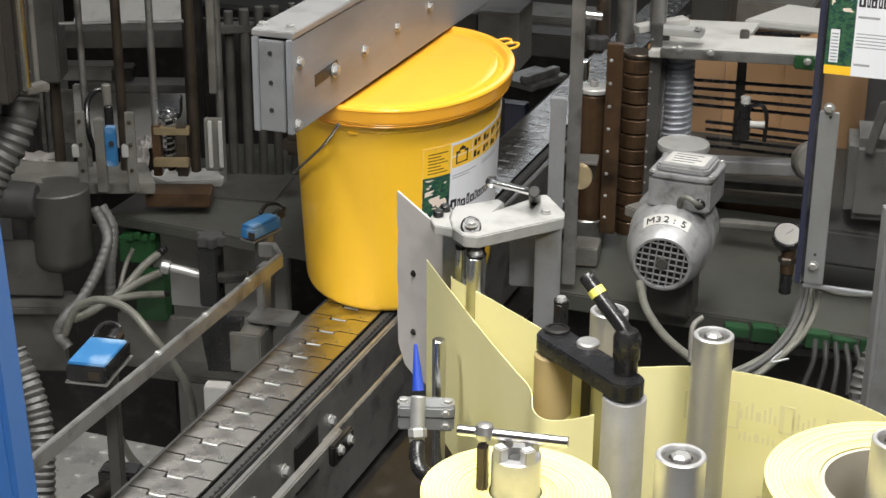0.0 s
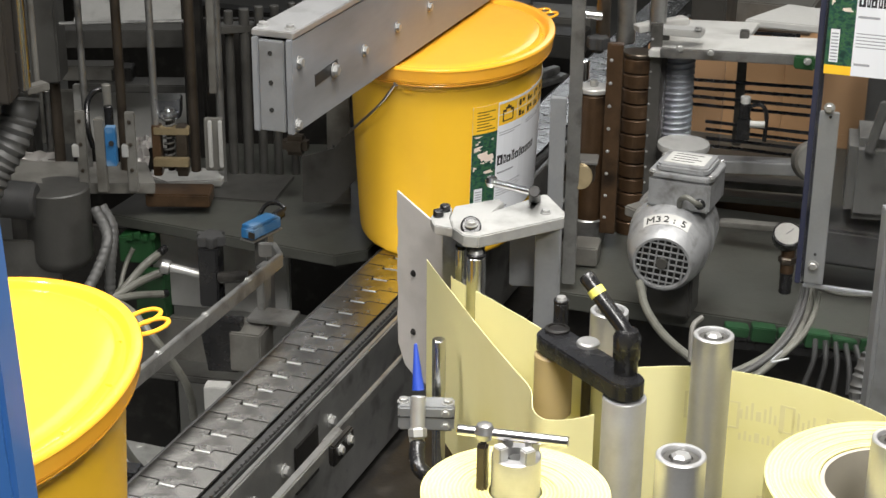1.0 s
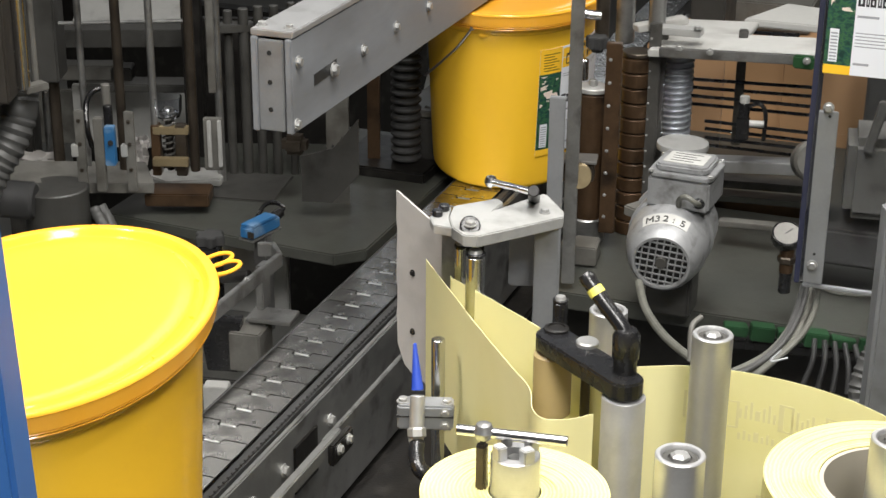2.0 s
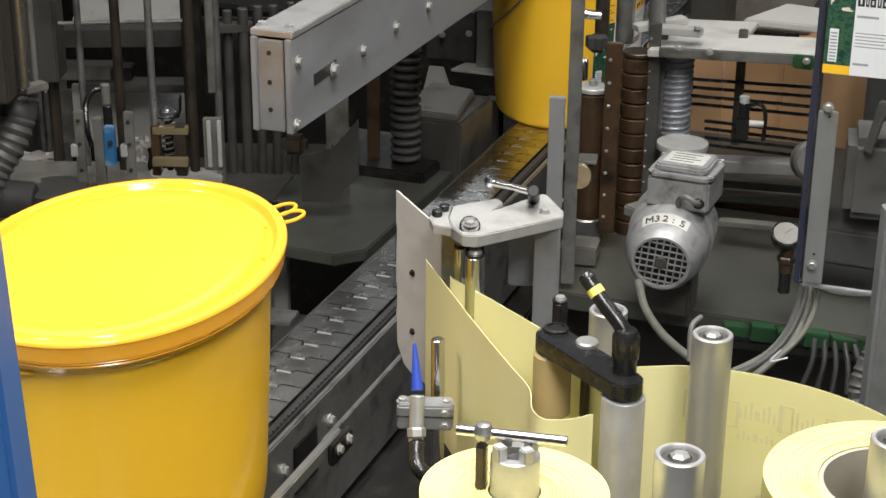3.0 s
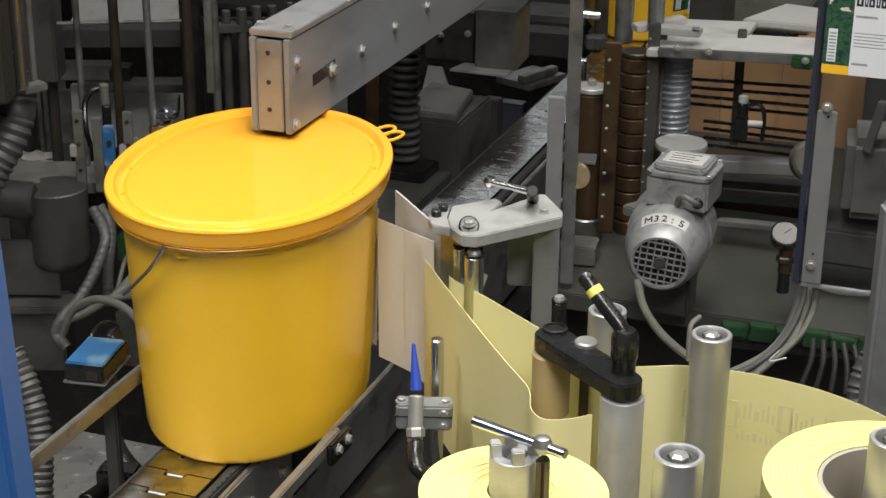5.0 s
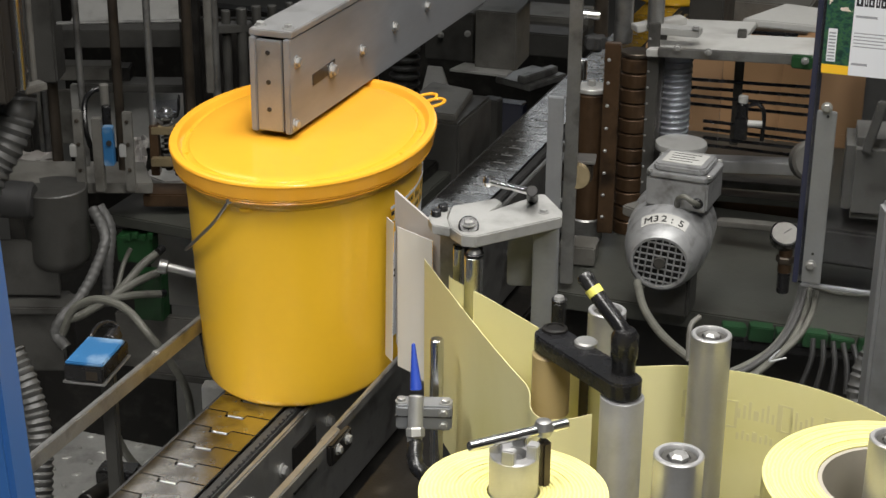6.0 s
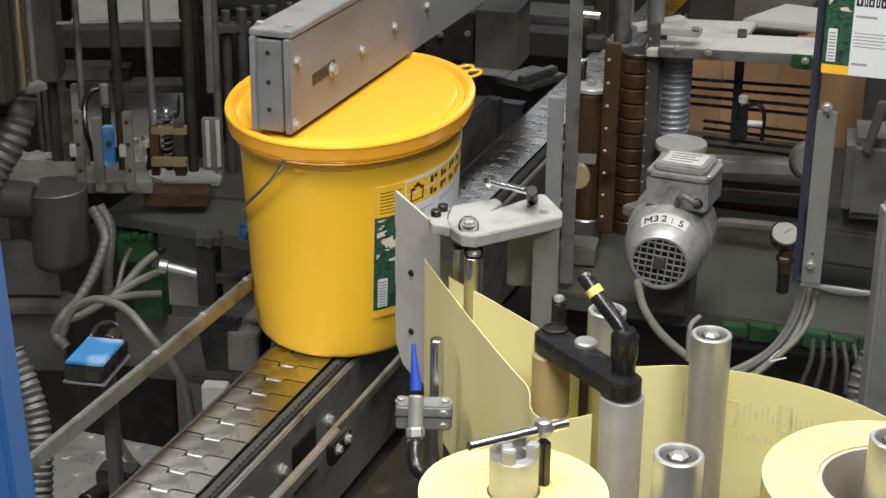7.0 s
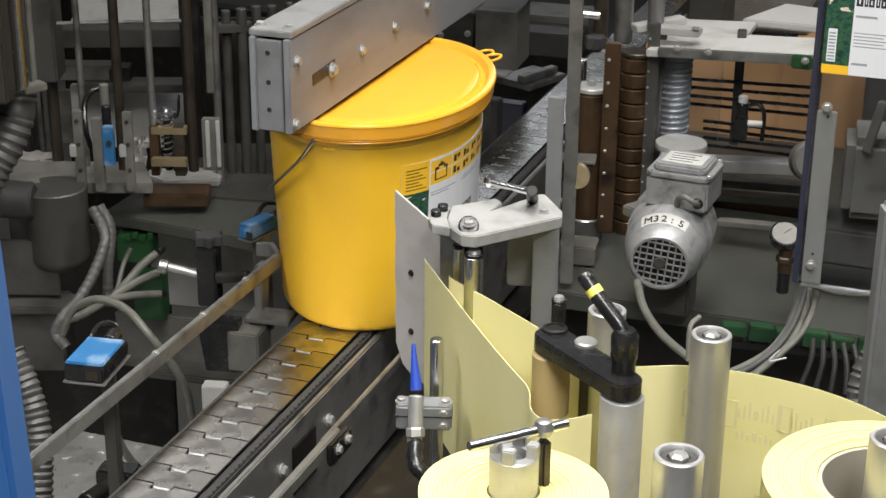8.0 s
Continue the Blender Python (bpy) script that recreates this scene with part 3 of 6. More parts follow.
# ---- hold-down beam over the chain ----
beam = thing("hold_down_beam", "long grey aluminium box beam with bolted side plates over the chain", "machine beam")
part("side_plate", box((-0.042, 0.9915, 0.334), (0.008, 1.317, 0.110), bevel=0.0012), BEAMSIDE, beam, "brushed grey side plate")
part("side_plate", box((-0.084, 0.9915, 0.334), (0.008, 1.317, 0.110), bevel=0.0012), BEAMSIDE, beam)
part("top_plate", box((-0.063, 0.995, 0.3935), (0.052, 1.318, 0.008), bevel=0.0012), ALU, beam)
part("core", box((-0.063, 1.0, 0.345), (0.032, 1.29, 0.085), bevel=0.001), GREY_D, beam)
part("end_plate", box((-0.0640, 0.3368, 0.3335), (0.0310, 0.006, 0.106), bevel=0.0012), ALU_MATT, beam, "grey end plate with screw holes")
# screw holes are black discs, the shade in them painted on
for z in (0.372, 0.338, 0.306):
    part("hole", lathe([(0, 0.0002), (0.0028, 0.0002), (0.0028, -0.002), (0, -0.002)], seg=14, m=axis((-0.0650, 0.3332, z), (-0.0650, 0.2, z))[0]), INK_AND_HOLES, beam)
for p in ((-0.038, 0.351, 0.360), (-0.038, 0.343, 0.289), (-0.038, 0.536, 0.326), (-0.038, 0.643, 0.329), (-0.038, 0.758, 0.329)):
    hex_bolt(p, (1, 0, 0), 0.0048, ZINC, beam)
# not cut in: a dark strip paints the shade inside the slot
part("slot", box((-0.038, 0.424, 0.328), (0.001, 0.064, 0.014), bevel=0.004, rx=2), INK_AND_HOLES, beam, "milled slot with its inner shade painted dark")
hex_bolt((-0.037, 0.444, 0.326), (1, 0, 0), 0.006, ZINC, beam)
for x, y in ((-0.082, 0.352), (-0.048, 0.352), (-0.082, 0.75), (-0.048, 0.75)):
    hex_bolt((x, y, 0.3975), (0, 0, 1), 0.0045, ZINC, beam)
part("hanger", box((-0.17, 0.9, 0.36), (0.16, 0.06, 0.05), bevel=0.003), GREY_D, beam)

# ---- labelling head ----
head = thing("label_dispenser", "label dispensing head with pale top plates, posts and a peel plate", "labelling head")
PA, PB = Vector((0.112, 0.276, 0)), Vector((0.178, 0.2425, 0))
pd = (PB - PA).normalized()
pm = Matrix((pd, Vector((0, 0, 1)), pd.cross(Vector((0, 0, 1))))).transposed().to_4x4()
pm.translation = PA
random.seed(4)
edge = [(random.uniform(-0.0012, 0.0008), 0.253 - 0.18 * k / 24) for k in range(25)]
part("peel_plate", prism(edge + [(0.012, 0.050), (0.030, 0.040), (0.074, 0.036), (0.074, 0.228)], -0.0012, 0.0012, m=pm), PEEL, head, "thin grey metal peel plate with a chipped edge")
for u, z in ((0.026, 0.165), (0.026, 0.095)):
    hex_bolt(pm @ Vector((u, z, 0.001)), pm.to_3x3() @ Vector((0, 0, 1)), 0.0026, GREASE, head, "rivet")
part("nose_plate", prism([p[:2] for p in ((0.180, 0.194, 0.262), (0.178, 0.224, 0.262), (0.191, 0.229, 0.262), (0.198, 0.201, 0.262), (0.212, 0.173, 0.262), (0.192, 0.175, 0.262))], 0.252, 0.262, 0.001), WHITEP, head)
part("top_plate", prism([p[:2] for p in ((0.192, 0.233, 0.262), (0.227, 0.271, 0.262), (0.237, 0.262, 0.262), (0.235, 0.236, 0.262), (0.267, 0.301, 0.262), (0.273, 0.300, 0.262), (0.303, 0.260, 0.262), (0.307, 0.244, 0.262), (0.243, 0.162, 0.262), (0.229, 0.160, 0.262), (0.212, 0.175, 0.262), (0.199, 0.201, 0.262))], 0.249, 0.262, 0.0012), WHITEP, head, "pale scratched top plate")
part("nose_block", box((0.203, 0.226, 0.197), (0.026, 0.034, 0.108), bevel=0.002, rz=-27), STEEL, head)
part("nose_block", box((0.2175, 0.217, 0.19), (0.006, 0.034, 0.118), bevel=0.001, rz=-27), GREASE, head)
part("post", box((0.288, 0.250, 0.105), (0.024, 0.024, 0.288), bevel=0.0015, rz=18), ALU_MATT, head, "square grey aluminium post")
part("housing", box((0.256, 0.290, 0.205), (0.040, 0.03, 0.082), bevel=0.002, rz=18), ALU_MATT, head)
for p in ((0.188, 0.216, 0.262), (0.187, 0.199, 0.262)):
    part("socket_screw", rod(p, (p[0], p[1], 0.269), 0.0055, 14), BLACK, head)
hex_bolt((0.286, 0.249, 0.262), (0, 0, 1), 0.004, ZINC, head)
part("washer", rod((0.228, 0.181, 0.262), (0.231, 0.175, 0.267), 0.0105, 18), BLACK, head)
hex_bolt((0.231, 0.175, 0.267), (0, 0, 1), 0.0045, ZINC, head)
part("lever", rod((0.224, 0.256, 0.285), (0.276, 0.242, 0.285), 0.0038, 14), CHROME, head, "chrome clamping lever")
part("lever_ball", lathe([(0, -0.007), (0.005, -0.005), (0.007, 0), (0.005, 0.005), (0, 0.007)], at=(0.224, 0.257, 0.285), seg=14), CHROME, head)
part("lever_hub", rod((0.264, 0.281, 0.262), (0.277, 0.236, 0.289), 0.0062, 14), GREASE, head)
for k, (p, r, top) in enumerate((((0.238, 0.172, 0.243), 0.0098, 0.243), ((0.211, 0.202, 0.236), 0.006, 0.236), ((0.327, 0.176, 0.205), 0.0075, 0.205))):
    part("guide_roller", rod((p[0], p[1], 0.0), (p[0], p[1], top - 0.006), r, 24), CHROME if k < 2 else BLACK, head, "polished guide roller")
    part("roller_cap", rod((p[0], p[1], top - 0.006), (p[0], p[1], top - 0.003), r * 1.05, 24), BLACK, head)
    part("roller_screw", lathe([(0, 0), (r * 0.75, 0), (r * 0.6, 0.003), (0, 0.0042)], at=(p[0], p[1], top - 0.003), seg=16), ZINC, head)
part("base_plate", prism([(0.13, 0.30), (0.13, 0.10), (0.30, -0.40), (0.95, -0.40), (0.95, 0.16), (0.42, 0.16), (0.34, 0.32)], -0.05, -0.03, 0.002), GREASE, head, "dark base plate of the label unit")
for x, y in ((0.16, 0.2), (0.9, 0.1), (0.35, -0.35), (0.9, -0.35)):
    part("leg", box((x, y, (FLOOR - 0.05) / 2), (0.05, 0.05, -FLOOR - 0.05), bevel=0.003), GREASE, head)

# ---- label web ----
WZ0, WZ1 = 0.022, 0.2025
web = thing("label_web", "long band of pale yellow backing paper threaded round rollers", "paper web")
part("band", ribbon([(0.166, 0.222), (0.173, 0.212), (0.224, 0.146), (0.279, 0.075), (0.327, 0.016), (0.358, -0.022), (0.372, -0.058), (0.388, -0.072), (0.408, -0.064), (0.424, -0.048)], WZ0, WZ1), PAPER, web)
part("band", ribbon([(0.205, 0.190), (0.212, 0.182), (0.258, 0.152), (0.321, 0.108), (0.330, 0.100)], WZ0, WZ1), PAPER, web)
part("band", ribbon([(0.336, 0.094), (0.350, 0.074), (0.372, 0.063), (0.396, 0.048), (0.420, 0.047), (0.443, 0.058), (0.480, 0.074), (0.523, 0.079), (0.562, 0.077), (0.600, 0.069), (0.640, 0.052), (0.675, 0.025), (0.72, -0.03), (0.745, -0.09)], WZ0, WZ1, n=10), PAPER, web)

LOOP = smooth_path([(x, y, 0) for x, y in ((0.443, 0.058), (0.480, 0.074), (0.523, 0.079), (0.562, 0.077), (0.600, 0.069), (0.640, 0.052), (0.675, 0.025))], 16)


def web_mark(f0, f1, z0, z1):
    """A faint printed bar on the front of the paper loop."""
    n = len(LOOP) - 1
    seg = LOOP[int(f0 * n):max(int(f1 * n), int(f0 * n) + 1) + 1]
    part("print_mark", ribbon([(v.x + 0.00005, v.y - 0.00055) for v in seg], z0, z1, 0.0002, 1), MARK, web)


for f, z in ((0.16, 0.150), (0.30, 0.145), (0.70, 0.150), (0.52, 0.150)):
    web_mark(f, f + 0.06, z, z + 0.0018)
    web_mark(f, f + 0.06, z + 0.026, z + 0.0278)
    web_mark(f, f + 0.012, z, z + 0.026)
    web_mark(f + 0.05, f + 0.062, z, z + 0.026)
for k in range(12):
    f = 0.36 + 0.022 * k + (0.05 if k > 6 else 0)
    web_mark(f, f + 0.012, 0.156, 0.166 + 0.004 * (k % 3))
    web_mark(f, f + 0.012, 0.134, 0.141 + 0.003 * (k % 2))
for k in range(6):
    web_mark(0.42 + 0.035 * k, 0.438 + 0.035 * k, 0.058, 0.074 + 0.006 * (k % 2))


def roller(name, at, r, label, length=0.235, group="web rollers"):
    """An upright aluminium tube roller with a recessed end and a centre screw."""
    ob = thing(name, label, "roller", (at[0], at[1], at[2]), group=group)
    part("tube", lathe([(0, -length), (r, -length), (r, -0.001), (r - 0.001, 0), (r * 0.80, 0), (r * 0.76, -0.001), (r * 0.74, -0.006), (0, -0.006)], seg=40), ALU, ob, "smooth aluminium tube")
    part("bearing", lathe([(r * 0.74, -0.0055), (r * 0.70, -0.003), (r * 0.48, -0.003), (r * 0.46, -0.005), (0, -0.005)], seg=32), DARK, ob, "dark bearing")
    part("screw", lathe([(0, -0.004), (r * 0.42, -0.004), (r * 0.42, -0.001), (r * 0.25, 0.0012), (0, 0.0012)], seg=6), ZINC, ob)
    return ob


roller("web_roller", (0.508, 0.028, 0.260), 0.0178, "tall bright aluminium tube roller beside the paper loop")
roller("web_roller", (0.530, -0.192, 0.260), 0.0192, "aluminium tube roller in front of the paper loop")
roller("web_roller", (0.399, 0.087, 0.240), 0.0178, "aluminium tube roller behind the tension arm")
roller("web_roller", (0.679, -0.107, 0.260), 0.0190, "aluminium tube roller beside the supply roll")

arm = thing("tension_arm", "black cast tension arm with an ochre roller and clamping lever", "tension arm")
a0, a1 = Vector((0.362, 0.035, 0.232)), Vector((0.445, -0.028, 0.232))
ad = (a1 - a0).normalized()
an = Vector((-ad.y, ad.x, 0))
out2 = []
for c, s in ((a0, 1), (a1, -1)):
    for k in range(9):
        a = math.pi / 2 + math.pi * k / 8
        out2.append((c + s * (ad * math.cos(a) + an * math.sin(a)) * 0.0165)[:2])
part("bar", prism(out2, 0.216, 0.232, 0.0015), BLACK, arm, "black painted steel bar")
part("rubber_roller", rod((a0.x, a0.y, 0.15), (a0.x, a0.y, 0.214), 0.0178, 32), TANROLL, arm, "ochre rubber roller")
p = (0.391, 0.045, 0.190)
part("pin", rod((p[0], p[1], 0.02), (p[0], p[1], 0.214), 0.0045, 14), RUST, arm)
part("main_roller", lathe([(0, -0.22), (0.0192, -0.22), (0.0192, -0.001), (0.0185, 0), (0, 0)], at=(a1.x, a1.y, 0.214), seg=40), ALU, arm, "bright aluminium roller")
part("disc", lathe([(0, 0), (0.0105, 0), (0.0105, 0.003), (0.009, 0.0045), (0, 0.0045)], at=(*Vector((0.397, 0.023, 0.232))[:2], 0.232), seg=26), ZINC, arm)
part("cap", lathe([(0, 0), (0.0115, 0), (0.0115, 0.002), (0.0085, 0.003), (0.008, 0.0015), (0, 0.0015)], at=(*Vector((0.362, 0.043, 0.232))[:2], 0.232), seg=26), GREASE, arm)
lh = Vector((0.442, -0.017, 0.237))
part("lever_hub", lathe([(0, 0), (0.0105, 0), (0.0105, 0.012), (0.0118, 0.014), (0.0122, 0.034), (0.009, 0.040), (0.006, 0.041), (0, 0.041)], at=(lh.x, lh.y, 0.232), seg=26), BLACK, arm, "black lever hub")
l0, l1 = Vector((lh.x, lh.y, 0.266)), Vector((0.402, -0.001, 0.305))
part("lever", tube([l0, l0.lerp(l1, 0.2) + Vector((0, 0, 0.002)), l0.lerp(l1, 0.6), l1], 0.0070, 4, 14), BLACK, arm, "glossy black clamping lever")
part("lever_tip", lathe([(0, 0), (0.0072, 0), (0.0078, 0.004), (0.006, 0.008), (0, 0.009)], seg=16, m=axis(l0.lerp(l1, 0.97), l1)[0]), BLACK, arm)
part("tag", tube([l0.lerp(l1, 0.74), l0.lerp(l1, 0.80), l0.lerp(l1, 0.86)], 0.0074, 2, 14), YELTAG, arm, "pale yellow tape round the lever")


def paper_roll(r_in, r_out, z0, z1, seg=96):
    """Wound paper: the end face shows uneven turns."""
    random.seed(11)
    prof = [(r_in, z0), (r_in, z1)]
    k, r = 0, r_in
    while r < r_out - 0.001:
        step = random.uniform(0.0008, 0.0022)
        dz = random.uniform(-0.0007, 0.0005)
        prof += [(r + 0.0001, z1 + dz), (min(r + step, r_out) - 0.0001, z1 + dz)]
        r += step
    prof += [(r_out, z1 - 0.0004), (r_out, z0), (r_in, z0)]
    return lathe(prof, seg=seg)


takeup = thing("take_up_reel", "wound reel of yellow backing paper with a chrome T-handle", "paper reel", (0.404, -0.204, 0))
part("paper", paper_roll(0.021, 0.0745, 0.02, 0.208), ROLL, takeup, "pale yellow wound paper with uneven turns")
core = lathe([(0, 0.0), (0.0195, 0.0), (0.0195, 0.240), (0.0185, 0.241), (0.0105, 0.241), (0.0105, 0.226), (0, 0.226)], seg=40)
part("core", core, ALU, takeup, "bright slotted aluminium core")
for a in range(4):
    part("core_lug", box((0.0150 * math.cos(math.pi / 4 + a * math.pi / 2), 0.0150 * math.sin(math.pi / 4 + a * math.pi / 2), 0.246), (0.0085, 0.010, 0.013), bevel=0.001, rz=45 + 90 * a), ALU, takeup)
part("core_screw", rod((0, 0, 0.226), (0, 0, 0.238), 0.007, 6), STEEL, takeup)
part("handle_bar", rod((-0.047, 0, 0.2565), (0.040, 0, 0.2565), 0.0042, 14), CHROME, takeup, "chrome T-handle bar")
part("handle_ball", lathe([(0, -0.0085), (0.006, -0.006), (0.0085, 0), (0.006, 0.006), (0, 0.0085)], at=(-0.0255, 0, 0.2575), seg=18), STEEL, takeup, "dark knurled ball on the bar")
part("core_key", box((-0.0265, 0, 0.218), (0.0085, 0.011, 0.058), bevel=0.002), RUST, takeup, "brown clamping key")

supply = thing("supply_roll", "thick roll of pale yellow labels on a grey cardboard core", "label roll", (0.684, -0.080, 0))
part("paper", paper_roll(0.0625, 0.106, 0.02, 0.206), ROLL, supply, "pale yellow wound labels")
part("core", lathe([(0.0585, 0.02), (0.0585, 0.205), (0.062, 0.205), (0.062, 0.02), (0.0585, 0.02)], seg=64), GREYCARD, supply, "grey cardboard core")
part("core_note", prism([(0.0, 0.0), (0.036, 0.0), (0.036, 0.05), (0.0, 0.05)], 0, 0.0004, m=Matrix.Translation((0.018, 0.0545, 0.13)) @ pose(0, 0, 0, 90, 0, 162)), WHITE, supply, "white note inside the core")

nozzle = thing("glue_nozzle_clamp", "aluminium clamp on a steel rod with a blue-tipped nozzle", "clamp")
n0 = Vector((0.222, 0.110, 0.169))
nb = Vector((0.222, 0.076, 0.103))
part("rod", rod((n0.x, n0.y, -0.03), n0, 0.0068, 20), CHROME, nozzle, "polished steel rod")
part("clamp_block", box(nb, (0.055, 0.024, 0.026), bevel=0.002, rz=18), ALU_MATT, nozzle)
# black slice paints the shade in the gap of the clamp
part("clamp_split", box(nb + Vector((0.0, 0.0, 0.002)), (0.056, 0.025, 0.0014), bevel=0.0002, rz=18), INK_AND_HOLES, nozzle)
for k in (-1, 1):
    hex_bolt(nb + Vector((0.021 * k, 0.006 * k - 0.002, 0.013)), (0, 0, 1), 0.0042, ZINC, nozzle)
    hex_bolt(nb + Vector((0.022, -0.005, 0.007 * k)), (0.3, -0.95, 0), 0.0035, ZINC, nozzle)
part("nozzle_tip", rod((0.213, 0.077, 0.126), (0.204, 0.092, 0.169), 0.0062, 16, r2=0.0018), BLUETIP, nozzle, "blue plastic nozzle tip")
part("fitting", rod((0.222, 0.050, 0.083), (0.217, 0.067, 0.126), 0.0075, 16), ZINC, nozzle)
part("fitting_nut", rod((0.223, 0.050, 0.089), (0.221, 0.054, 0.098), 0.0092, 6), ZINC, nozzle)
part("hose", tube([(0.223, 0.050, 0.084), (0.227, 0.037, 0.077), (0.234, 0.026, 0.071), (0.242, 0.026, 0.064), (0.252, 0.034, 0.049), (0.264, 0.044, 0.035)], 0.0078, 6, 12), BLACK, nozzle, "black air hose")
part("foot", box((n0.x, n0.y, -0.04), (0.05, 0.05, 0.02), bevel=0.002), GREASE, nozzle)


# ---- machine bed and the machines behind ----
def along_bar(p, q, w, h, bm=None, bevel=0.0012):
    """A rectangular bar from p to q, w across and h tall."""
    p, q = Vector(p), Vector(q)
    d = (q - p).normalized()
    side = d.cross(Vector((0, 0, 1))).normalized()
    up = side.cross(d)
    m = Matrix((side, d, up)).transposed().to_4x4()
    m.translation = (p + q) / 2
    return box((0, 0, 0), (w, (q - p).length, h), m, bevel, bm)


def upright(p, height, r, bm=None, seg=18):
    return rod(p, (p[0], p[1], p[2] + height), r, seg, bm)


def post(p, height, w, d, rz=20.0, bm=None, bevel=0.0012):
    return box((p[0], p[1], p[2] + height / 2), (w, d, height), None, bevel, bm, rz)


def star_knob(at, r, h):
    """A knob with six rounded lobes."""
    pts = []
    for k in range(36):
        a = 2 * math.pi * k / 36
        q = r * (0.86 + 0.14 * math.cos(6 * a))
        pts.append((q * math.cos(a), q * math.sin(a)))
    b = prism(pts, h * 0.25, h, 0.0012, Matrix.Translation(at))
    rod(at, (at[0], at[1], at[2] + h * 0.3), r * 0.5, 16, b)
    return b


def screws(parent, pts, r=0.0035, d=(0.3, -0.95, 0.0)):
    for p in pts:
        hex_bolt(p, d, r, ZINC, parent, "screw")


tagged(part("machine_bed_right", prism([(0.14, 0.70), (1.05, 0.715), (1.05, 2.6), (0.14, 2.6)], -0.055, -0.030, 0.002), TABLE), "dark dirty painted steel machine bed", "machine bed", kind="structure")
tagged(part("machine_bed_left", prism([(-0.535, 0.71), (-0.535, 1.22), (-0.115, 1.22), (-0.115, 0.72), (-0.15, 0.685)], -0.038, -0.020, 0.002), TABLE), "dark dirty painted steel machine bed", "machine bed", kind="structure")
tagged(part("machine_bed_skirt", box((0.60, 0.76, -0.16), (0.86, 0.02, 0.20), bevel=0.002), GREASE), "black greasy skirt under the machine bed", "panel", kind="structure")

# blue column close by
column = thing("machine_column", "smooth blue painted steel machine column", "column")
cp = (0.131, -0.451, 0.385)
part("post", box((cp[0] - 0.0605 * 0.937 + 0.0052, cp[1] - 0.0605 * 0.35, 0.15), (0.12, 0.05, 2.2), None, 0.004, None, 20.4, 0, -2.1), BLUE, column)

# tall machine at the back: posts, rods and plates
rack = thing("filling_rack", "dark machine rack with upright steel and oily brown rods", "machine rack")
part("platform", along_bar((-0.687, 0.600, 0.053), (-0.480, 0.757, 0.027), 0.10, 0.016), GREY, rack, "dirty grey platform")
part("platform_plate", prism([p[:2] for p in ((-0.529, 0.839, -0.005), (-0.494, 0.825, -0.005), (-0.420, 0.866, -0.005), (-0.435, 0.910, -0.005), (-0.497, 0.902, -0.005), (-0.545, 0.866, -0.005))], -0.017, -0.005, 0.002), WHITEP, rack, "pale rounded platform plate")
part("rod", upright((-0.566, 0.729, 0.036), 0.3820, 0.0050), STEEL, rack)
part("rod", upright((-0.516, 0.748, 0.036), 0.3820, 0.0072), RUST, rack, "oily brown rod")
part("rod", upright((-0.471, 0.765, 0.037), 0.3820, 0.0055), STEEL, rack)
part("rod", upright((-0.427, 0.801, 0.030), 0.3850, 0.0076), RUST, rack, "oily brown rod")
part("rod", upright((-0.660, 0.795, 0.003), 0.1419, 0.0087), RUST, rack)
part("rod", upright((-0.729, 0.872, -0.027), 0.1277, 0.0055), STEEL, rack)
part("bar", upright((-0.431, 0.892, -0.022), 0.3145, 0.0062), STEEL, rack)
part("bar", upright((-0.432, 0.932, -0.036), 0.2806, 0.0072), GREY_D, rack)
part("bar", upright((-0.410, 0.941, -0.033), 0.2806, 0.0081), GREY_D, rack)
part("bar", upright((-0.389, 0.950, -0.029), 0.2806, 0.0072), GREY_D, rack)
part("bar", upright((-0.367, 0.959, -0.028), 0.2806, 0.0072), GREY_D, rack)
part("bar", upright((-0.343, 0.970, -0.024), 0.2806, 0.0063), GREY_D, rack)
part("cross_bar", along_bar((-0.448, 0.911, 0.220), (-0.401, 0.961, 0.216), 0.03, 0.012), GREY_D, rack, "dark grey cross bar")
part("cross_rod", rod((-0.612, 0.748, 0.251), (-0.434, 0.817, 0.256), 0.0028, 10), STEEL, rack)
# darker grey on beam and ledge stands in for shade in the rack
part("upper_beam", along_bar((-0.813, 1.031, 0.143), (-0.605, 1.109, 0.146), 0.06, 0.030), GREY_D, rack, "dusty grey beam")
part("tilted_sheet", box((-0.777, 1.218, 0.145), (0.19, 0.06, 0.003), None, 0.0008, None, 16, 38), WHITEP, rack, "pale tilted metal sheet")
# paler paint makes up for the little light that reaches this panel
part("back_panel", box((-0.737, 1.157, -0.027), (0.22, 0.012, 0.115), None, 0.002, None, 20), LIGHTP, rack, "dirty grey panel")
part("back_panel", box((-0.932, 1.135, -0.044), (0.16, 0.012, 0.10), None, 0.002, None, 20), GREY, rack)
part("ledge", box((-0.676, 1.099, 0.053), (0.21, 0.05, 0.014), None, 0.002, None, 20), GREY_D, rack)
part("duct", box((-0.724, 1.099, 0.066), (0.035, 0.04, 0.032), None, 0.002, None, 20), GREASE, rack)
part("duct", box((-0.774, 1.083, 0.072), (0.10, 0.04, 0.026), None, 0.002, None, 20), GREY, rack)
part("side_panel", post((-0.529, 0.995, -0.046), 0.3301, 0.03, 0.03), GREASE, rack)
part("flat_bar", post((-0.410, 0.834, 0.144), 0.1546, 0.0115, 0.006), GREY, rack, "pale flat bar with holes")
part("channel", post((-0.391, 0.795, 0.039), 0.0800, 0.027, 0.012), GREY, rack, "pale aluminium channel")
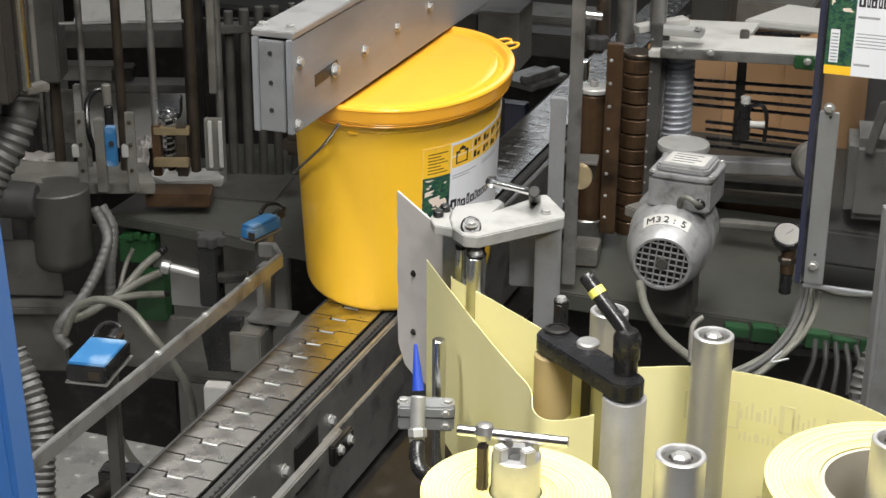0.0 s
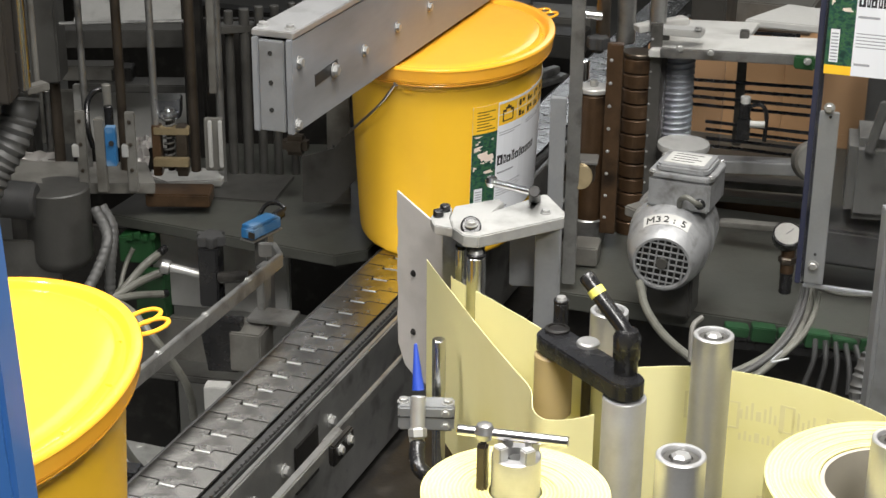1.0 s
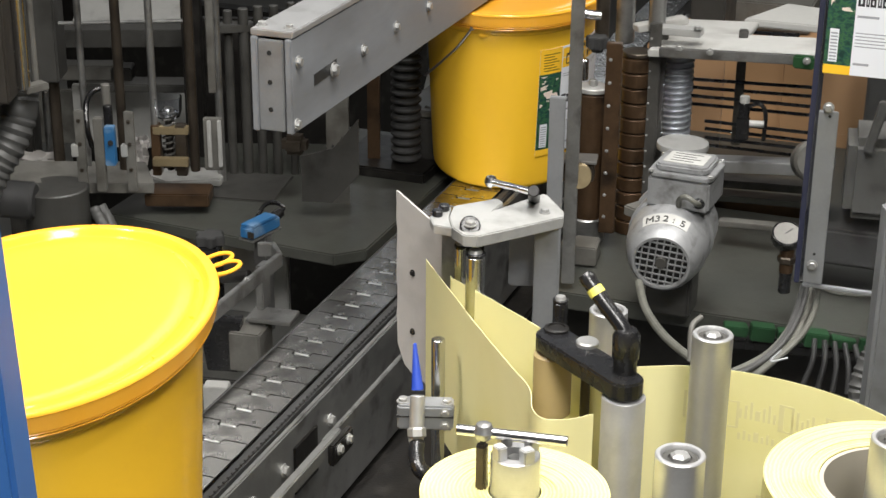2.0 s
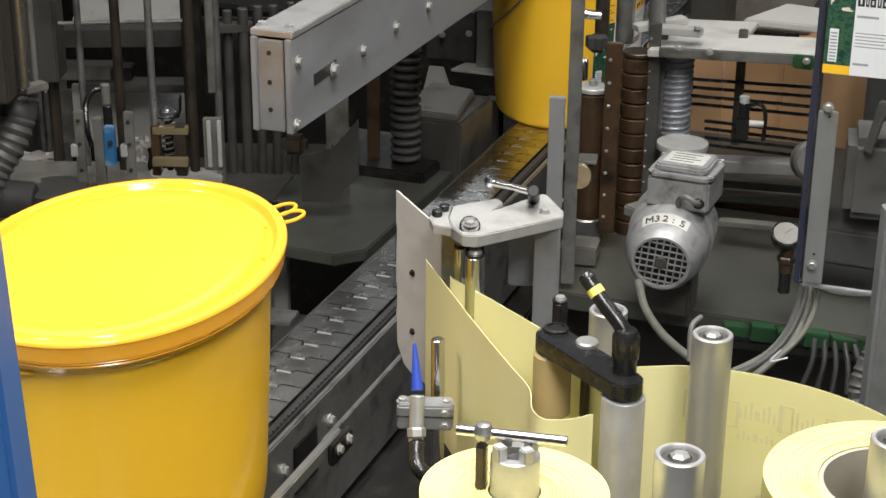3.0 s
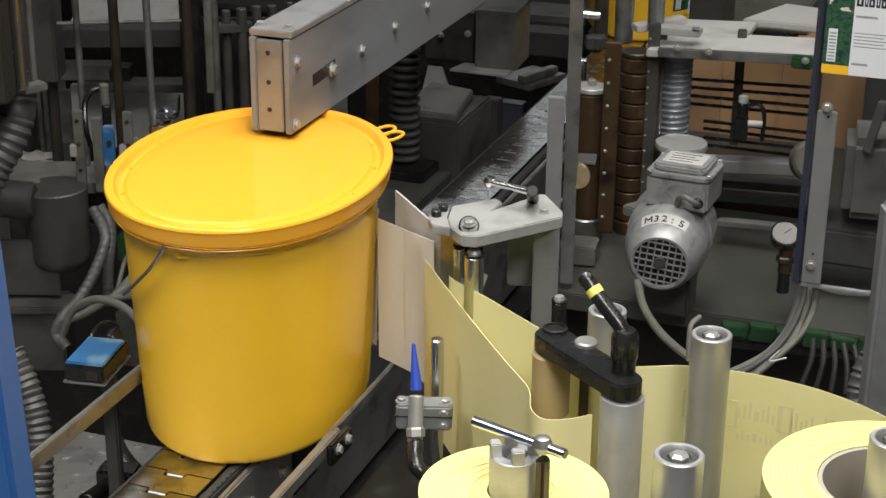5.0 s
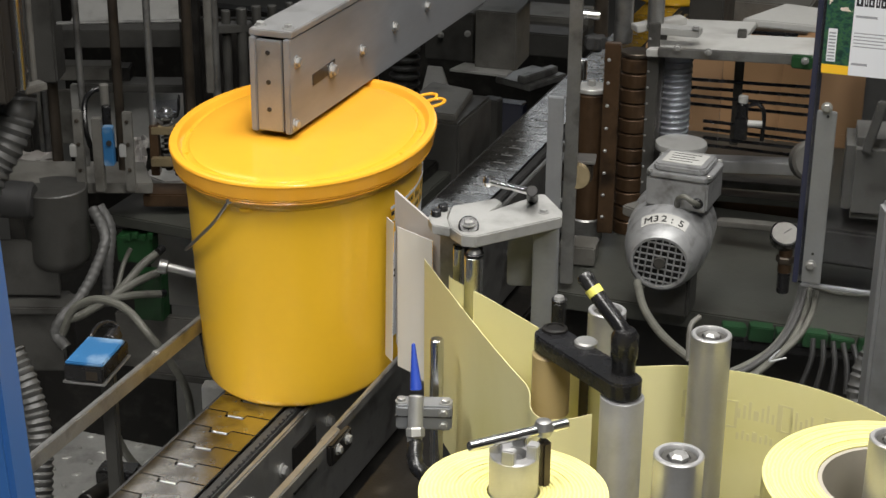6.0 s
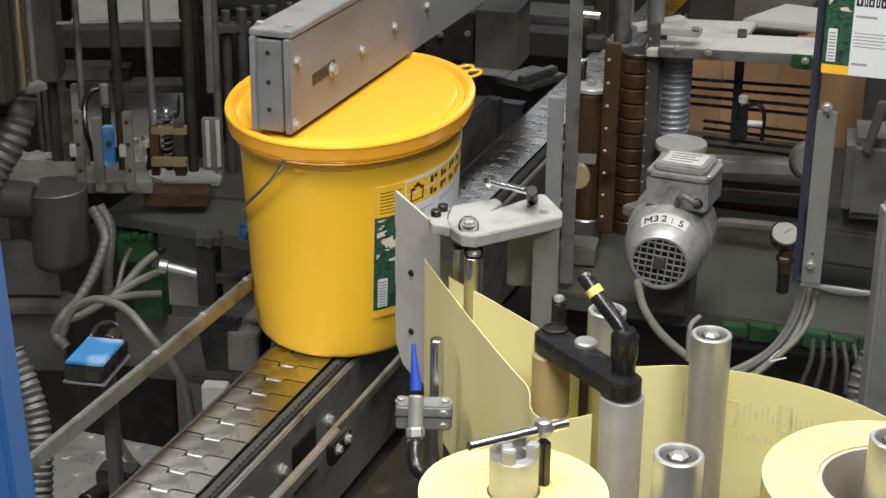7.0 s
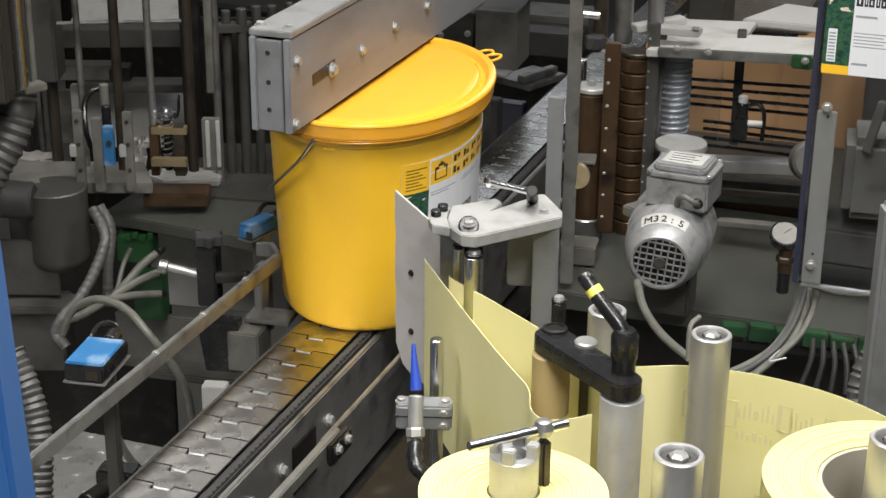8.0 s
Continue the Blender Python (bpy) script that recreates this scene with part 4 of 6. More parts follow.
part("channel_rib", post((-0.390, 0.781, 0.047), 0.0723, 0.006, 0.006), WHITEP, rack)
part("channel_rib", post((-0.376, 0.787, 0.047), 0.0723, 0.006, 0.006), WHITEP, rack)
part("lower_shelf", box((-0.381, 0.887, -0.023), (0.11, 0.12, 0.012), None, 0.002, None, 10), GREY_D, rack)
part("under_block", box((-0.435, 0.763, 0.003), (0.095, 0.05, 0.02), None, 0.002, None, 20), BROWN, rack, "brown oily block")
part("leg", box((-0.754, 0.836, -0.219), (0.05, 0.05, 1.3), None, 0.003, None, 20), GREASE, rack)
# no support: a wide dark sheet added to blacken the gaps behind the bars
part("leg", box((-0.454, 1.096, -0.009), (0.24, 0.02, 0.40), None, 0.003, None, 20), GREASE, rack)

# small fittings on the platform
def bracket_bar(p0, h, w, label):
    ob = thing("mounting_bracket", label, "bracket")
    part("bar", post(p0, h, w, 0.008), GREY, ob)
    part("lug", box((p0[0] - w * 0.55, p0[1] - 0.004, p0[2] + h * 0.52), (w * 0.7, 0.01, 0.018), None, 0.001, None, 20), WHITEP, ob)
    for k in (0.28, 0.6, 0.88):
        hex_bolt((p0[0] + 0.001, p0[1] - 0.004, p0[2] + h * k), (0.3, -0.95, 0.0), 0.0020, RUST, ob, "screw")
    return ob


bracket_bar((-0.526, 0.651, 0.034), 0.1232, 0.0138, "pale slotted metal bracket on the platform")
bracket_bar((-0.460, 0.676, 0.036), 0.1197, 0.0138, "pale slotted metal bracket on the platform")
eye1 = thing("light_sensor", "blue and grey upright light sensor with a cable", "sensor")
p = (-0.491, 0.645, 0.043)
part("holder", post(p, 0.1091, 0.0137, 0.014), GREY, eye1, "grey holder")
p = (-0.479, 0.654, 0.081)
part("housing", post(p, 0.0574, 0.0145, 0.016), SENSOR, eye1, "blue plastic housing")
part("plug", upright((-0.496, 0.680, 0.128), 0.0314, 0.0065), BLACK, eye1)
part("plug_cap", upright((-0.503, 0.689, 0.153), 0.0349, 0.0065), GREY, eye1)
part("cable", tube([(-0.505, 0.694, 0.167), (-0.512, 0.696, 0.177), (-0.525, 0.689, 0.173), (-0.531, 0.680, 0.157), (-0.524, 0.668, 0.123), (-0.525, 0.678, 0.095)], 0.0040, 6, 10), BLACK, eye1)
part("plug_end", lathe([(0, 0), (0.004, 0), (0.004, 0.001), (0, 0.001)], seg=12, m=axis((-0.473, 0.6445, 0.117), (-0.443, 0.5495, 0.117))[0]), INK_AND_HOLES, eye1)

sp = thing("spring_plunger", "spring plunger in a bronze clamp with a clear round cap", "plunger")
part("clamp_frame", post((-0.469, 0.764, 0.032), 0.0773, 0.013, 0.02), BROWN, sp, "bronze clamp side")
part("clamp_frame", post((-0.434, 0.776, 0.032), 0.0773, 0.016, 0.02), RUST, sp)
part("clamp_bar", box((-0.446, 0.768, 0.102), (0.052, 0.014, 0.012), None, 0.001, None, 20), BRASS, sp)
part("clamp_bar", box((-0.439, 0.751, 0.059), (0.052, 0.014, 0.012), None, 0.001, None, 20), BRASS, sp)
p = (-0.452, 0.772, 0.038)
part("spring", tube([(p[0] + 0.0085 * math.cos(0.9 * k), p[1] + 0.0085 * math.sin(0.9 * k), p[2] + 0.0013 * k) for k in range(74)], 0.0018, 1, 6), DARK, sp, "dark coil spring")
part("stem", upright(p, 0.082, 0.0055), GREASE, sp)
part("cap", lathe([(0, 0), (0.008, 0), (0.013, 0.004), (0.014, 0.009), (0.010, 0.011), (0.008, 0.007), (0, 0.006)], at=(-0.453, 0.775, 0.118), seg=28), CHROME, sp, "small bright dished cap")
cup = part("cup", lathe([(0.009, 0), (0.017, 0.004), (0.020, 0.014), (0.021, 0.034), (0.0198, 0.034), (0.0188, 0.014), (0.016, 0.0055), (0.009, 0.0015), (0.009, 0)], at=(-0.453, 0.775, 0.116), seg=28), GLASS, sp, "clear plastic cup")
cup.visible_shadow = False

# boxes and hose in the upper corner
cover = thing("machine_cover", "tan sheet-metal machine cover with a chrome guide rod", "machine cover")
part("cover", box((-0.546, 0.459, 0.323), (0.09, 0.06, 0.19), None, 0.003, None, 20), TAN, cover)
part("guide_rod", upright((-0.503, 0.494, 0.235), 0.2, 0.0089), CHROME, cover, "chrome guide rod")
part("guide_rod", upright((-0.516, 0.540, 0.221), 0.2, 0.0045), GREY, cover)
part("foot", along_bar((-0.504, 0.493, 0.234), (-0.489, 0.522, 0.235), 0.02, 0.010), GREY, cover)
part("back_box", box((-0.667, 0.786, 0.252), (0.055, 0.06, 0.20), None, 0.003, None, 20), GREY_D, cover, "dark grey box")
hose = tagged(part("corrugated_hose", tube([(-0.536, 0.532, 0.219), (-0.534, 0.521, 0.191), (-0.540, 0.503, 0.156), (-0.555, 0.482, 0.121), (-0.567, 0.459, 0.079)], 0.0242, 6, 18, None, 0.07, 0.0125), HOSE), "grey corrugated suction hose hanging down", "hose")

# grey drum
drum = thing("grey_drum", "dark grey upright metal drum behind a flat panel", "drum")
part("body", lathe([(0, 0), (0.030, 0.0), (0.043, 0.012), (0.046, 0.022), (0.046, 0.121), (0.044, 0.123), (0, 0.123)], at=(-0.551, 0.617, -0.072), seg=36), GREY_D, drum)
part("front_panel", box((-0.590, 0.570, -0.062), (0.115, 0.008, 0.085), None, 0.0015, None, 20), GREY_D, drum, "flat grey front panel")
part("ledge", box((-0.580, 0.566, -0.116), (0.150, 0.050, 0.012), None, 0.002, None, 20), GREY_D, drum, "grey ledge")
part("stand", box((-0.574, 0.591, -0.168), (0.08, 0.07, 0.10), None, 0.003, None, 20), GREY_D, drum)
part("shaft", rod((-0.617, 0.553, 0.047), (-0.557, 0.574, 0.043), 0.0270, 24), RUBBER, drum, "black rubber coupling")

# lower left: panels, terminals, cables, sensors
cabinet = thing("lower_cabinet", "grey painted lower machine panel under the bed", "machine panel")
part("panel", box((-0.405, 0.825, -0.120), (0.22, 0.015, 0.165), None, 0.002, None, 8), LIGHTP, cabinet, "pale grey panel")
part("panel", box((-0.415, 0.729, -0.224), (0.22, 0.015, 0.09), None, 0.002, None, 8), GREY, cabinet)
part("panel", box((-0.627, 0.842, -0.312), (0.22, 0.015, 0.42), None, 0.002, None, 14), GREASE, cabinet)
part("sill", box((-0.370, 0.680, -0.241), (0.16, 0.05, 0.012), None, 0.002, None, 8), GREY_D, cabinet)
term = thing("terminal_block", "green plastic terminal block with plugged cables", "terminal block")
part("block", box((-0.480, 0.715, -0.068), (0.055, 0.03, 0.042), None, 0.002, None, 10), GREEN, term)
part("block", box((-0.451, 0.697, -0.133), (0.045, 0.03, 0.075), None, 0.002, None, 10), GREEN, term)
for k in range(4):
    part("terminal", box(Vector((-0.484, 0.695, -0.046)) + Vector((0.011 * k, 0.003 * k, 0.003 * (k % 2))), (0.008, 0.008, 0.010), None, 0.001, None, 10), GREEN, term)
for k in range(3):
    part("plug", rod((-0.426, 0.695, -0.055), (-0.427, 0.682, -0.056), 0.006, 12) if k == 0 else rod((-0.423, 0.683, -0.085) if k == 1 else (-0.414, 0.673, -0.115), (-0.424, 0.671, -0.085) if k == 1 else (-0.418, 0.660, -0.114), 0.006, 12), BLACK, term)


def cable(label, pts, r, mat=None, ribs=0.0, pitch=0.006, name="cable"):
    return tagged(part(name, tube(pts, r, 8, 10, None, ribs, pitch), mat or CABLE), label, name, group="cables")


cable("grey cable plugged into a green terminal block", [(-0.429, 0.692, -0.059), (-0.442, 0.659, -0.071), (-0.461, 0.616, -0.100), (-0.491, 0.579, -0.108), (-0.504, 0.553, -0.104)], 0.0062)
cable("grey cable plugged into a green terminal block", [(-0.423, 0.672, -0.084), (-0.442, 0.639, -0.090), (-0.466, 0.601, -0.105), (-0.491, 0.562, -0.119), (-0.504, 0.536, -0.115)], 0.0062)
cable("grey cable plugged into a green terminal block", [(-0.415, 0.662, -0.113), (-0.435, 0.634, -0.106), (-0.459, 0.604, -0.103), (-0.484, 0.583, -0.104)], 0.0055)
cable("thin grey cable rising beside the terminal block", [(-0.461, 0.616, -0.101), (-0.467, 0.650, -0.071), (-0.460, 0.662, -0.048)], 0.0035)
cable("thick braided dark grey cable", [(-0.478, 0.599, 0.033), (-0.446, 0.575, 0.004), (-0.448, 0.545, -0.036), (-0.458, 0.516, -0.068), (-0.464, 0.485, -0.081), (-0.471, 0.473, -0.103), (-0.454, 0.471, -0.121)], 0.0078, HOSE, 0.08, 0.010)
cable("thick braided dark grey cable", [(-0.491, 0.636, 0.023), (-0.471, 0.630, -0.007), (-0.467, 0.610, -0.056), (-0.470, 0.606, -0.116)], 0.0075, HOSE, 0.08, 0.010)
cable("grey cable looping beside the guide rail", [(-0.451, 0.461, -0.094), (-0.432, 0.462, -0.056), (-0.395, 0.461, -0.035), (-0.348, 0.455, -0.037), (-0.305, 0.438, -0.059), (-0.282, 0.451, -0.102), (-0.270, 0.469, -0.150), (-0.280, 0.497, -0.209)], 0.0055)
cable("grey cable running down to the floor plate", [(-0.296, 0.316, -0.082), (-0.292, 0.319, -0.131), (-0.287, 0.335, -0.179), (-0.278, 0.356, -0.217)], 0.0052)
cable("black corrugated hose on the floor", [(-0.303, 0.141, 0.050), (-0.281, 0.133, 0.015), (-0.265, 0.124, -0.021), (-0.256, 0.112, -0.056), (-0.247, 0.089, -0.115)], 0.0134, HOSE, 0.10, 0.0085, "corrugated_hose")


def photo_sensor(c, rz, s, label, wide=0.026, tall=0.019, body=None):
    """A cuboid light sensor: black body, blue cover, cable and bracket."""
    ob = thing("photo_sensor", label, "sensor", c, rz)
    part("body", box((0, 0, 0), (wide * s, 0.062 * s, tall * s), None, 0.0015), body or BLACK, ob)
    part("cover", box((0, -0.002, tall * 0.5 * s + 0.0018), (wide * 0.97 * s, 0.054 * s, 0.004), None, 0.0012), SENSOR, ob, "scuffed blue cover")
    part("window", box((0.008 * s, -0.031 * s, -0.001), (0.011 * s, 0.001, tall * 0.6 * s), None, 0.0003), RUST, ob, "amber lens window")
    part("plug", rod((0, 0.031 * s, 0.004), (0, 0.046 * s, 0.006), 0.0075 * s, 14), BLACK, ob)
    part("plate", box((0, 0, -tall * 0.5 * s - 0.0020), ((wide + 0.003) * s, 0.064 * s, 0.0025), None, 0.0006), STEEL, ob, "mounting plate")
    part("cable", tube([(0, 0.045 * s, 0.006), (-0.002, 0.055 * s, 0.010), (-0.012, 0.05 * s, 0.016), (-0.018, 0.03 * s, 0.014), (-0.02, 0.0, -0.02)], 0.003, 6, 8), BLACK, ob)
    return ob


ps = photo_sensor((-0.177, 0.118, 0.071), 9, 1.2, "black photo sensor with scuffed blue cover beside the guide rail", 0.037, 0.0145)
part("stand", box((0.01, 0.005, -0.11), (0.016, 0.012, 0.19), None, 0.002), GREY_D, ps)
ps2 = photo_sensor((-0.188, 0.538, 0.071), -12, 0.95, "small blue photo sensor on an upright bar", 0.022, 0.016, SENSOR)
part("stand", box((0.0, 0.005, -0.080), (0.022, 0.016, 0.14), None, 0.002), STEEL, ps2)

clampk = thing("rail_clamp", "black clamp block with star knob and bright steel rod", "clamp")
part("block", box((-0.240, 0.494, 0.013), (0.026, 0.03, 0.082), None, 0.002, None, 10), BLACK, clampk)
part("knob", star_knob((-0.241, 0.498, 0.050), 0.021, 0.018), RUBBER, clampk, "black star knob")
part("rod", rod((-0.296, 0.477, 0.022), (-0.253, 0.489, 0.012), 0.0058, 16), ZINC, clampk, "bright steel rod")
part("rod_end", rod((-0.304, 0.474, 0.023), (-0.292, 0.478, 0.020), 0.0095, 16), STEEL, clampk)
part("foot", prism([(-0.02, 0), (0.02, 0), (0.025, 0.07), (-0.03, 0.07)], -0.012, 0.012, 0.001, Matrix.Translation((-0.197, 0.441, -0.091)) @ pose(0, 0, 0, 90, 0, 14)), BLACK, clampk, "black cast foot")
part("arm", rod((-0.225, 0.488, 0.013), (-0.179, 0.486, 0.023), 0.008, 16), GREASE, clampk)
part("side_block", box((-0.165, 0.455, -0.060), (0.042, 0.05, 0.055), None, 0.002, None, 6), GREY, clampk, "grey block")
part("side_block_cap", box((-0.144, 0.478, -0.025), (0.06, 0.04, 0.006), None, 0.001, None, 6), STEEL, clampk)
part("wedge", prism([(0, 0), (0.04, 0), (0.03, 0.045), (0.0, 0.045)], -0.01, 0.01, 0.001, Matrix.Translation((-0.176, 0.348, -0.111)) @ pose(0, 0, 0, 90, 0, 14)), WHITEP, clampk, "pale sheet-metal bracket")

tread = thing("tread_plate_step", "worn steel tread-plate step with raised diamonds", "floor plate", (-0.396, 0.465, -0.300))
part("plate", box((0.04, -0.06, -0.004), (0.28, 0.30, 0.006), None, 0.001), CHECKER, tread)
_tm = lathe([(0, 0.0), (0.5, 0.0), (0.38, 0.7), (0, 1.0)], seg=8)
bmesh.ops.transform(_tm, matrix=Matrix.Diagonal((0.007, 0.017, 0.003, 1)), verts=_tm.verts)
finish(_tm)
_me = bpy.data.meshes.new("tread_bar")
_tm.to_mesh(_me)
_tm.free()
_me.materials.append(CHECKER)
for i in range(2, 9):
    for j in range(9):
        share("tread_bar", _me, tread, pose(-0.155 + 0.038 * i, -0.19 + 0.034 * j, -0.001, 0, 0, 45 if (i + j) % 2 else -45))
part("leg", box((0, 0, -0.33), (0.06, 0.06, 0.645), None, 0.003), GREASE, tread)
lowbar = thing("cross_shaft", "dark greasy cross shaft under the conveyor", "shaft")
part("shaft", rod((-0.226, 0.146, -0.135), (-0.227, 0.221, -0.146), 0.011, 18), GREASE, lowbar)
part("bearing", box((-0.236, 0.238, -0.153), (0.05, 0.03, 0.03), None, 0.003, None, 12), BLACK, lowbar)

# behind the beam: sheet guard, bellows, boxes
guard = thing("sheet_guard", "dark bent sheet-metal guard on a base block", "guard")
part("sheet", prism([(0, 0), (0.045, 0), (0.085, 0.045), (0.085, 0.13), (0.048, 0.085), (0.0, 0.07)], -0.002, 0.002, 0, Matrix.Translation((-0.251, 0.800, 0.006)) @ pose(0, 0, 0, 90, 0, 14)), GREY_D, guard, "dark bent sheet")
part("upright", post((-0.228, 0.880, -0.060), 0.21, 0.034, 0.012, 20), GREY, guard, "pale upright plate with two holes")
# black plugs paint the shade in the two holes
for dx, z in ((-0.005, 0.070), (0.008, 0.082)):
    part("hole", rod((-0.228 + dx - 0.002, 0.8735 + dx * 0.36, z), (-0.228 + dx, 0.876 + dx * 0.36, z), 0.0035, 12), INK_AND_HOLES, guard)
part("base", prism([(-0.05, -0.05), (0.055, -0.05), (0.065, 0.02), (0.05, 0.09), (-0.07, 0.09), (-0.09, 0.0)], -0.012, 0.022, 0.002, Matrix.Translation((-0.227, 0.800, -0.052))), GREY_D, guard)
part("brown_part", box((-0.289, 0.860, 0.071), (0.038, 0.03, 0.03), None, 0.008, None, 10), RUST, guard)
bel = thing("rubber_bellows", "black rubber bellows on an upright shaft", "bellows")
bp_ = (-0.186, 1.050, -0.004)
prof = [(0, 0)]
for k in range(14):
    prof += [(0.0185, 0.0135 * k + 0.001), (0.0245, 0.0135 * k + 0.006), (0.0245, 0.0135 * k + 0.009), (0.0185, 0.0135 * k + 0.0135)]
prof += [(0, 0.0135 * 14)]
part("bellows", lathe(prof, at=bp_, seg=32), RUBBER, bel)
part("shaft", post((-0.241, 1.050, -0.026), 0.19, 0.02, 0.02), BROWN, bel, "oily brown shaft")
part("base", box((bp_[0] - 0.03, bp_[1] + 0.03, bp_[2] - 0.02), (0.16, 0.16, 0.04), None, 0.003), GREASE, bel)
gb = thing("gear_box", "grey box-shaped machine housing behind the bellows", "machine housing")
part("body", box((-0.152, 1.150, 0.011), (0.10, 0.16, 0.10), None, 0.004, None, 0), GREY_D, gb)
part("lid", prism([(-0.05, -0.07), (0.05, -0.07), (0.03, 0.07), (-0.05, 0.09)], 0.05, 0.062, 0.002, Matrix.Translation((-0.162, 1.150, 0.010))), GREY, gb)
part("cable", tube([(-0.173, 1.100, 0.072), (-0.158, 1.100, 0.064), (-0.159, 1.120, 0.034)], 0.004, 6, 8), GREY, gb)
fun = thing("feed_box", "grey sheet-metal box with a pale chute plate", "machine housing")
part("box", box((-0.266, 1.500, 0.089), (0.09, 0.08, 0.09), None, 0.002, None, 4), GREY_D, fun)
part("box", box((-0.168, 1.480, 0.098), (0.075, 0.10, 0.105), None, 0.002, None, 4), GREY, fun, "scuffed grey box")
part("flap", prism([(-0.02, 0), (0.085, 0), (0.085, 0.05), (-0.01, 0.05)], -0.002, 0.002, 0, Matrix.Translation((-0.219, 1.400, 0.045))), WHITEP, fun, "pale chute plate")
part("chute", box((-0.156, 1.620, -0.021), (0.085, 0.11, 0.012), None, 0.002, None, -22, 0), STEEL, fun)
part("chute_rail", box((-0.137, 1.600, -0.006), (0.018, 0.10, 0.014), None, 0.002, None, -22, 0), STEEL, fun)
part("flap_hanger", prism([(0, 0), (0.06, 0), (0.035, 0.055), (0.01, 0.055)], -0.003, 0.003, 0, Matrix.Translation((-0.274, 1.350, 0.007)) @ pose(0, 0, 0, 80, 0, 0)), WHITEP, fun)
part("leg", box((-0.175, 1.450, -0.074), (0.03, 0.03, 0.12), None, 0.002), GREY_D, fun)
part("leg", box((-0.186, 1.600, -0.115), (0.05, 0.03, 0.10), None, 0.002), EDGE, fun, "dark blue part")
screws(fun, [(-0.217, 1.430, 0.106), (-0.275, 1.450, 0.093)], 0.004)
back = thing("rear_machine", "dark greasy rear machine frame with grey boxes", "machine")
part("box", box((-0.233, 2.000, -0.050), (0.14, 0.10, 0.05), None, 0.003, None, 4), GREY_D, back)
part("box", box((-0.251, 2.100, -0.027), (0.16, 0.12, 0.03), None, 0.003, None, 4), GREY, back, "grey box top")
part("frame_wall", box((-0.55, 2.35, -0.55), (2.2, 0.05, 0.8), None, 0.003), GREASE, back, "dark rear wall of the machine")
part("frame_wall", box((1.1, 2.6, -0.55), (1.6, 0.05, 0.8), None, 0.003), GREASE, back)
part("foot", box((-0.3, 2.4, -0.8), (1.0, 0.3, 0.3), None, 0.003), GREASE, back)

# ---- right: posts, bronze columns, frame, motor, guard ----
st = thing("column_stand", "grey flat posts with a clamped bronze column", "machine stand")
part("flat_post", post((0.176, 0.658, -0.015), 0.2713, 0.020, 0.010, 12), ALU_MATT, st, "grey flat post")
part("flat_post", post((0.182, 0.715, -0.021), 0.4624, 0.017, 0.012, 12), STEEL, st, "dark grey flat post")
p = (0.158, 0.893, -0.030)
part("column", upright(p, 0.225, 0.0215, None, 32), BROWN, st, "oil-stained bronze column")
part("column_cap", rod((p[0], p[1], 0.195), (p[0], p[1], 0.203), 0.0225, 32), WHITEP, st)
part("cap_screw", rod((p[0], p[1], 0.203), (p[0], p[1], 0.212), 0.006, 6), ZINC, st)
part("foot_ring", rod(p, (p[0], p[1], 0.01), 0.024, 32), STEEL, st)
part("clamp", box((0.171, 0.783, 0.117), (0.045, 0.03, 0.026), None, 0.002, None, 12), RUST, st)
part("clamp_knob", rod((0.174, 0.772, 0.116), (0.192, 0.716, 0.131), 0.0155, 24), BROWN, st, "bronze clamp knob")
part("clamp_rod", rod((0.136, 0.877, 0.308), (0.167, 0.887, 0.305), 0.0065, 16), CHROME, st)
part("knob_rim", rod((0.1845, 0.7393, 0.1247), (0.1865, 0.7331, 0.1264), 0.0172, 24), BRASS, st, "worn brass rim")
part("knob_rim", rod((0.1912, 0.7185, 0.1303), (0.1922, 0.7154, 0.1312), 0.0160, 24), BRASS, st, "worn brass rim")
part("clamp_plate", box((0.171, 0.783, 0.1325), (0.052, 0.034, 0.005), None, 0.001, None, 12), STEEL, st)
part("star_knob", star_knob((0.163, 0.886, 0.254), 0.017, 0.022), RUBBER, st, "black star knob")
part("fitting", upright((0.124, 0.959, 0.190), 0.03, 0.008), CHROME, st)
part("shaft", upright((0.157, 0.931, 0.256), 0.10, 0.010), RUST, st)
part("shaft", upright((0.154, 1.075, 0.219), 0.10, 0.014), STEEL, st)

pile = thing("disc_column", "tall column of stacked oil-brown bronze discs", "disc column")
p = (0.205, 0.953, -0.030)
for k in range(12):
    part("disc", lathe([(0, 0), (0.020, 0), (0.022, 0.0015), (0.022, 0.019), (0.020, 0.0205), (0, 0.0205)], at=(p[0], p[1], -0.03 + 0.0222 * k), seg=30), BROWN, pile)
    part("spacer", lathe([(0, 0), (0.0185, 0), (0.0185, 0.002), (0, 0.002)], at=(p[0], p[1], -0.0095 + 0.0222 * k), seg=24), GREASE, pile)
part("top_cap", rod((p[0], p[1], 0.2365), (p[0], p[1], 0.2425), 0.0225, 30), RUST, pile)
part("side_strip", post((0.191, 0.875, -0.005), 0.2776, 0.022, 0.014, 12), BROWN, pile, "bronze strip with small screws")
part("side_strip", post((0.230, 0.949, -0.027), 0.3132, 0.017, 0.012, 12), DARK, pile)
screws(pile, [Vector((0.188, 0.8672, 0.250)).lerp(Vector((0.188, 0.8672, 0.020)), k / 7) for k in range(8)], 0.0017)
screws(pile, [Vector((0.226, 0.9420, 0.265)).lerp(Vector((0.226, 0.9420, 0.005)), k / 11) for k in range(12)], 0.0012)

slabk = thing("steel_block", "small pale steel block lying on the bed", "block")
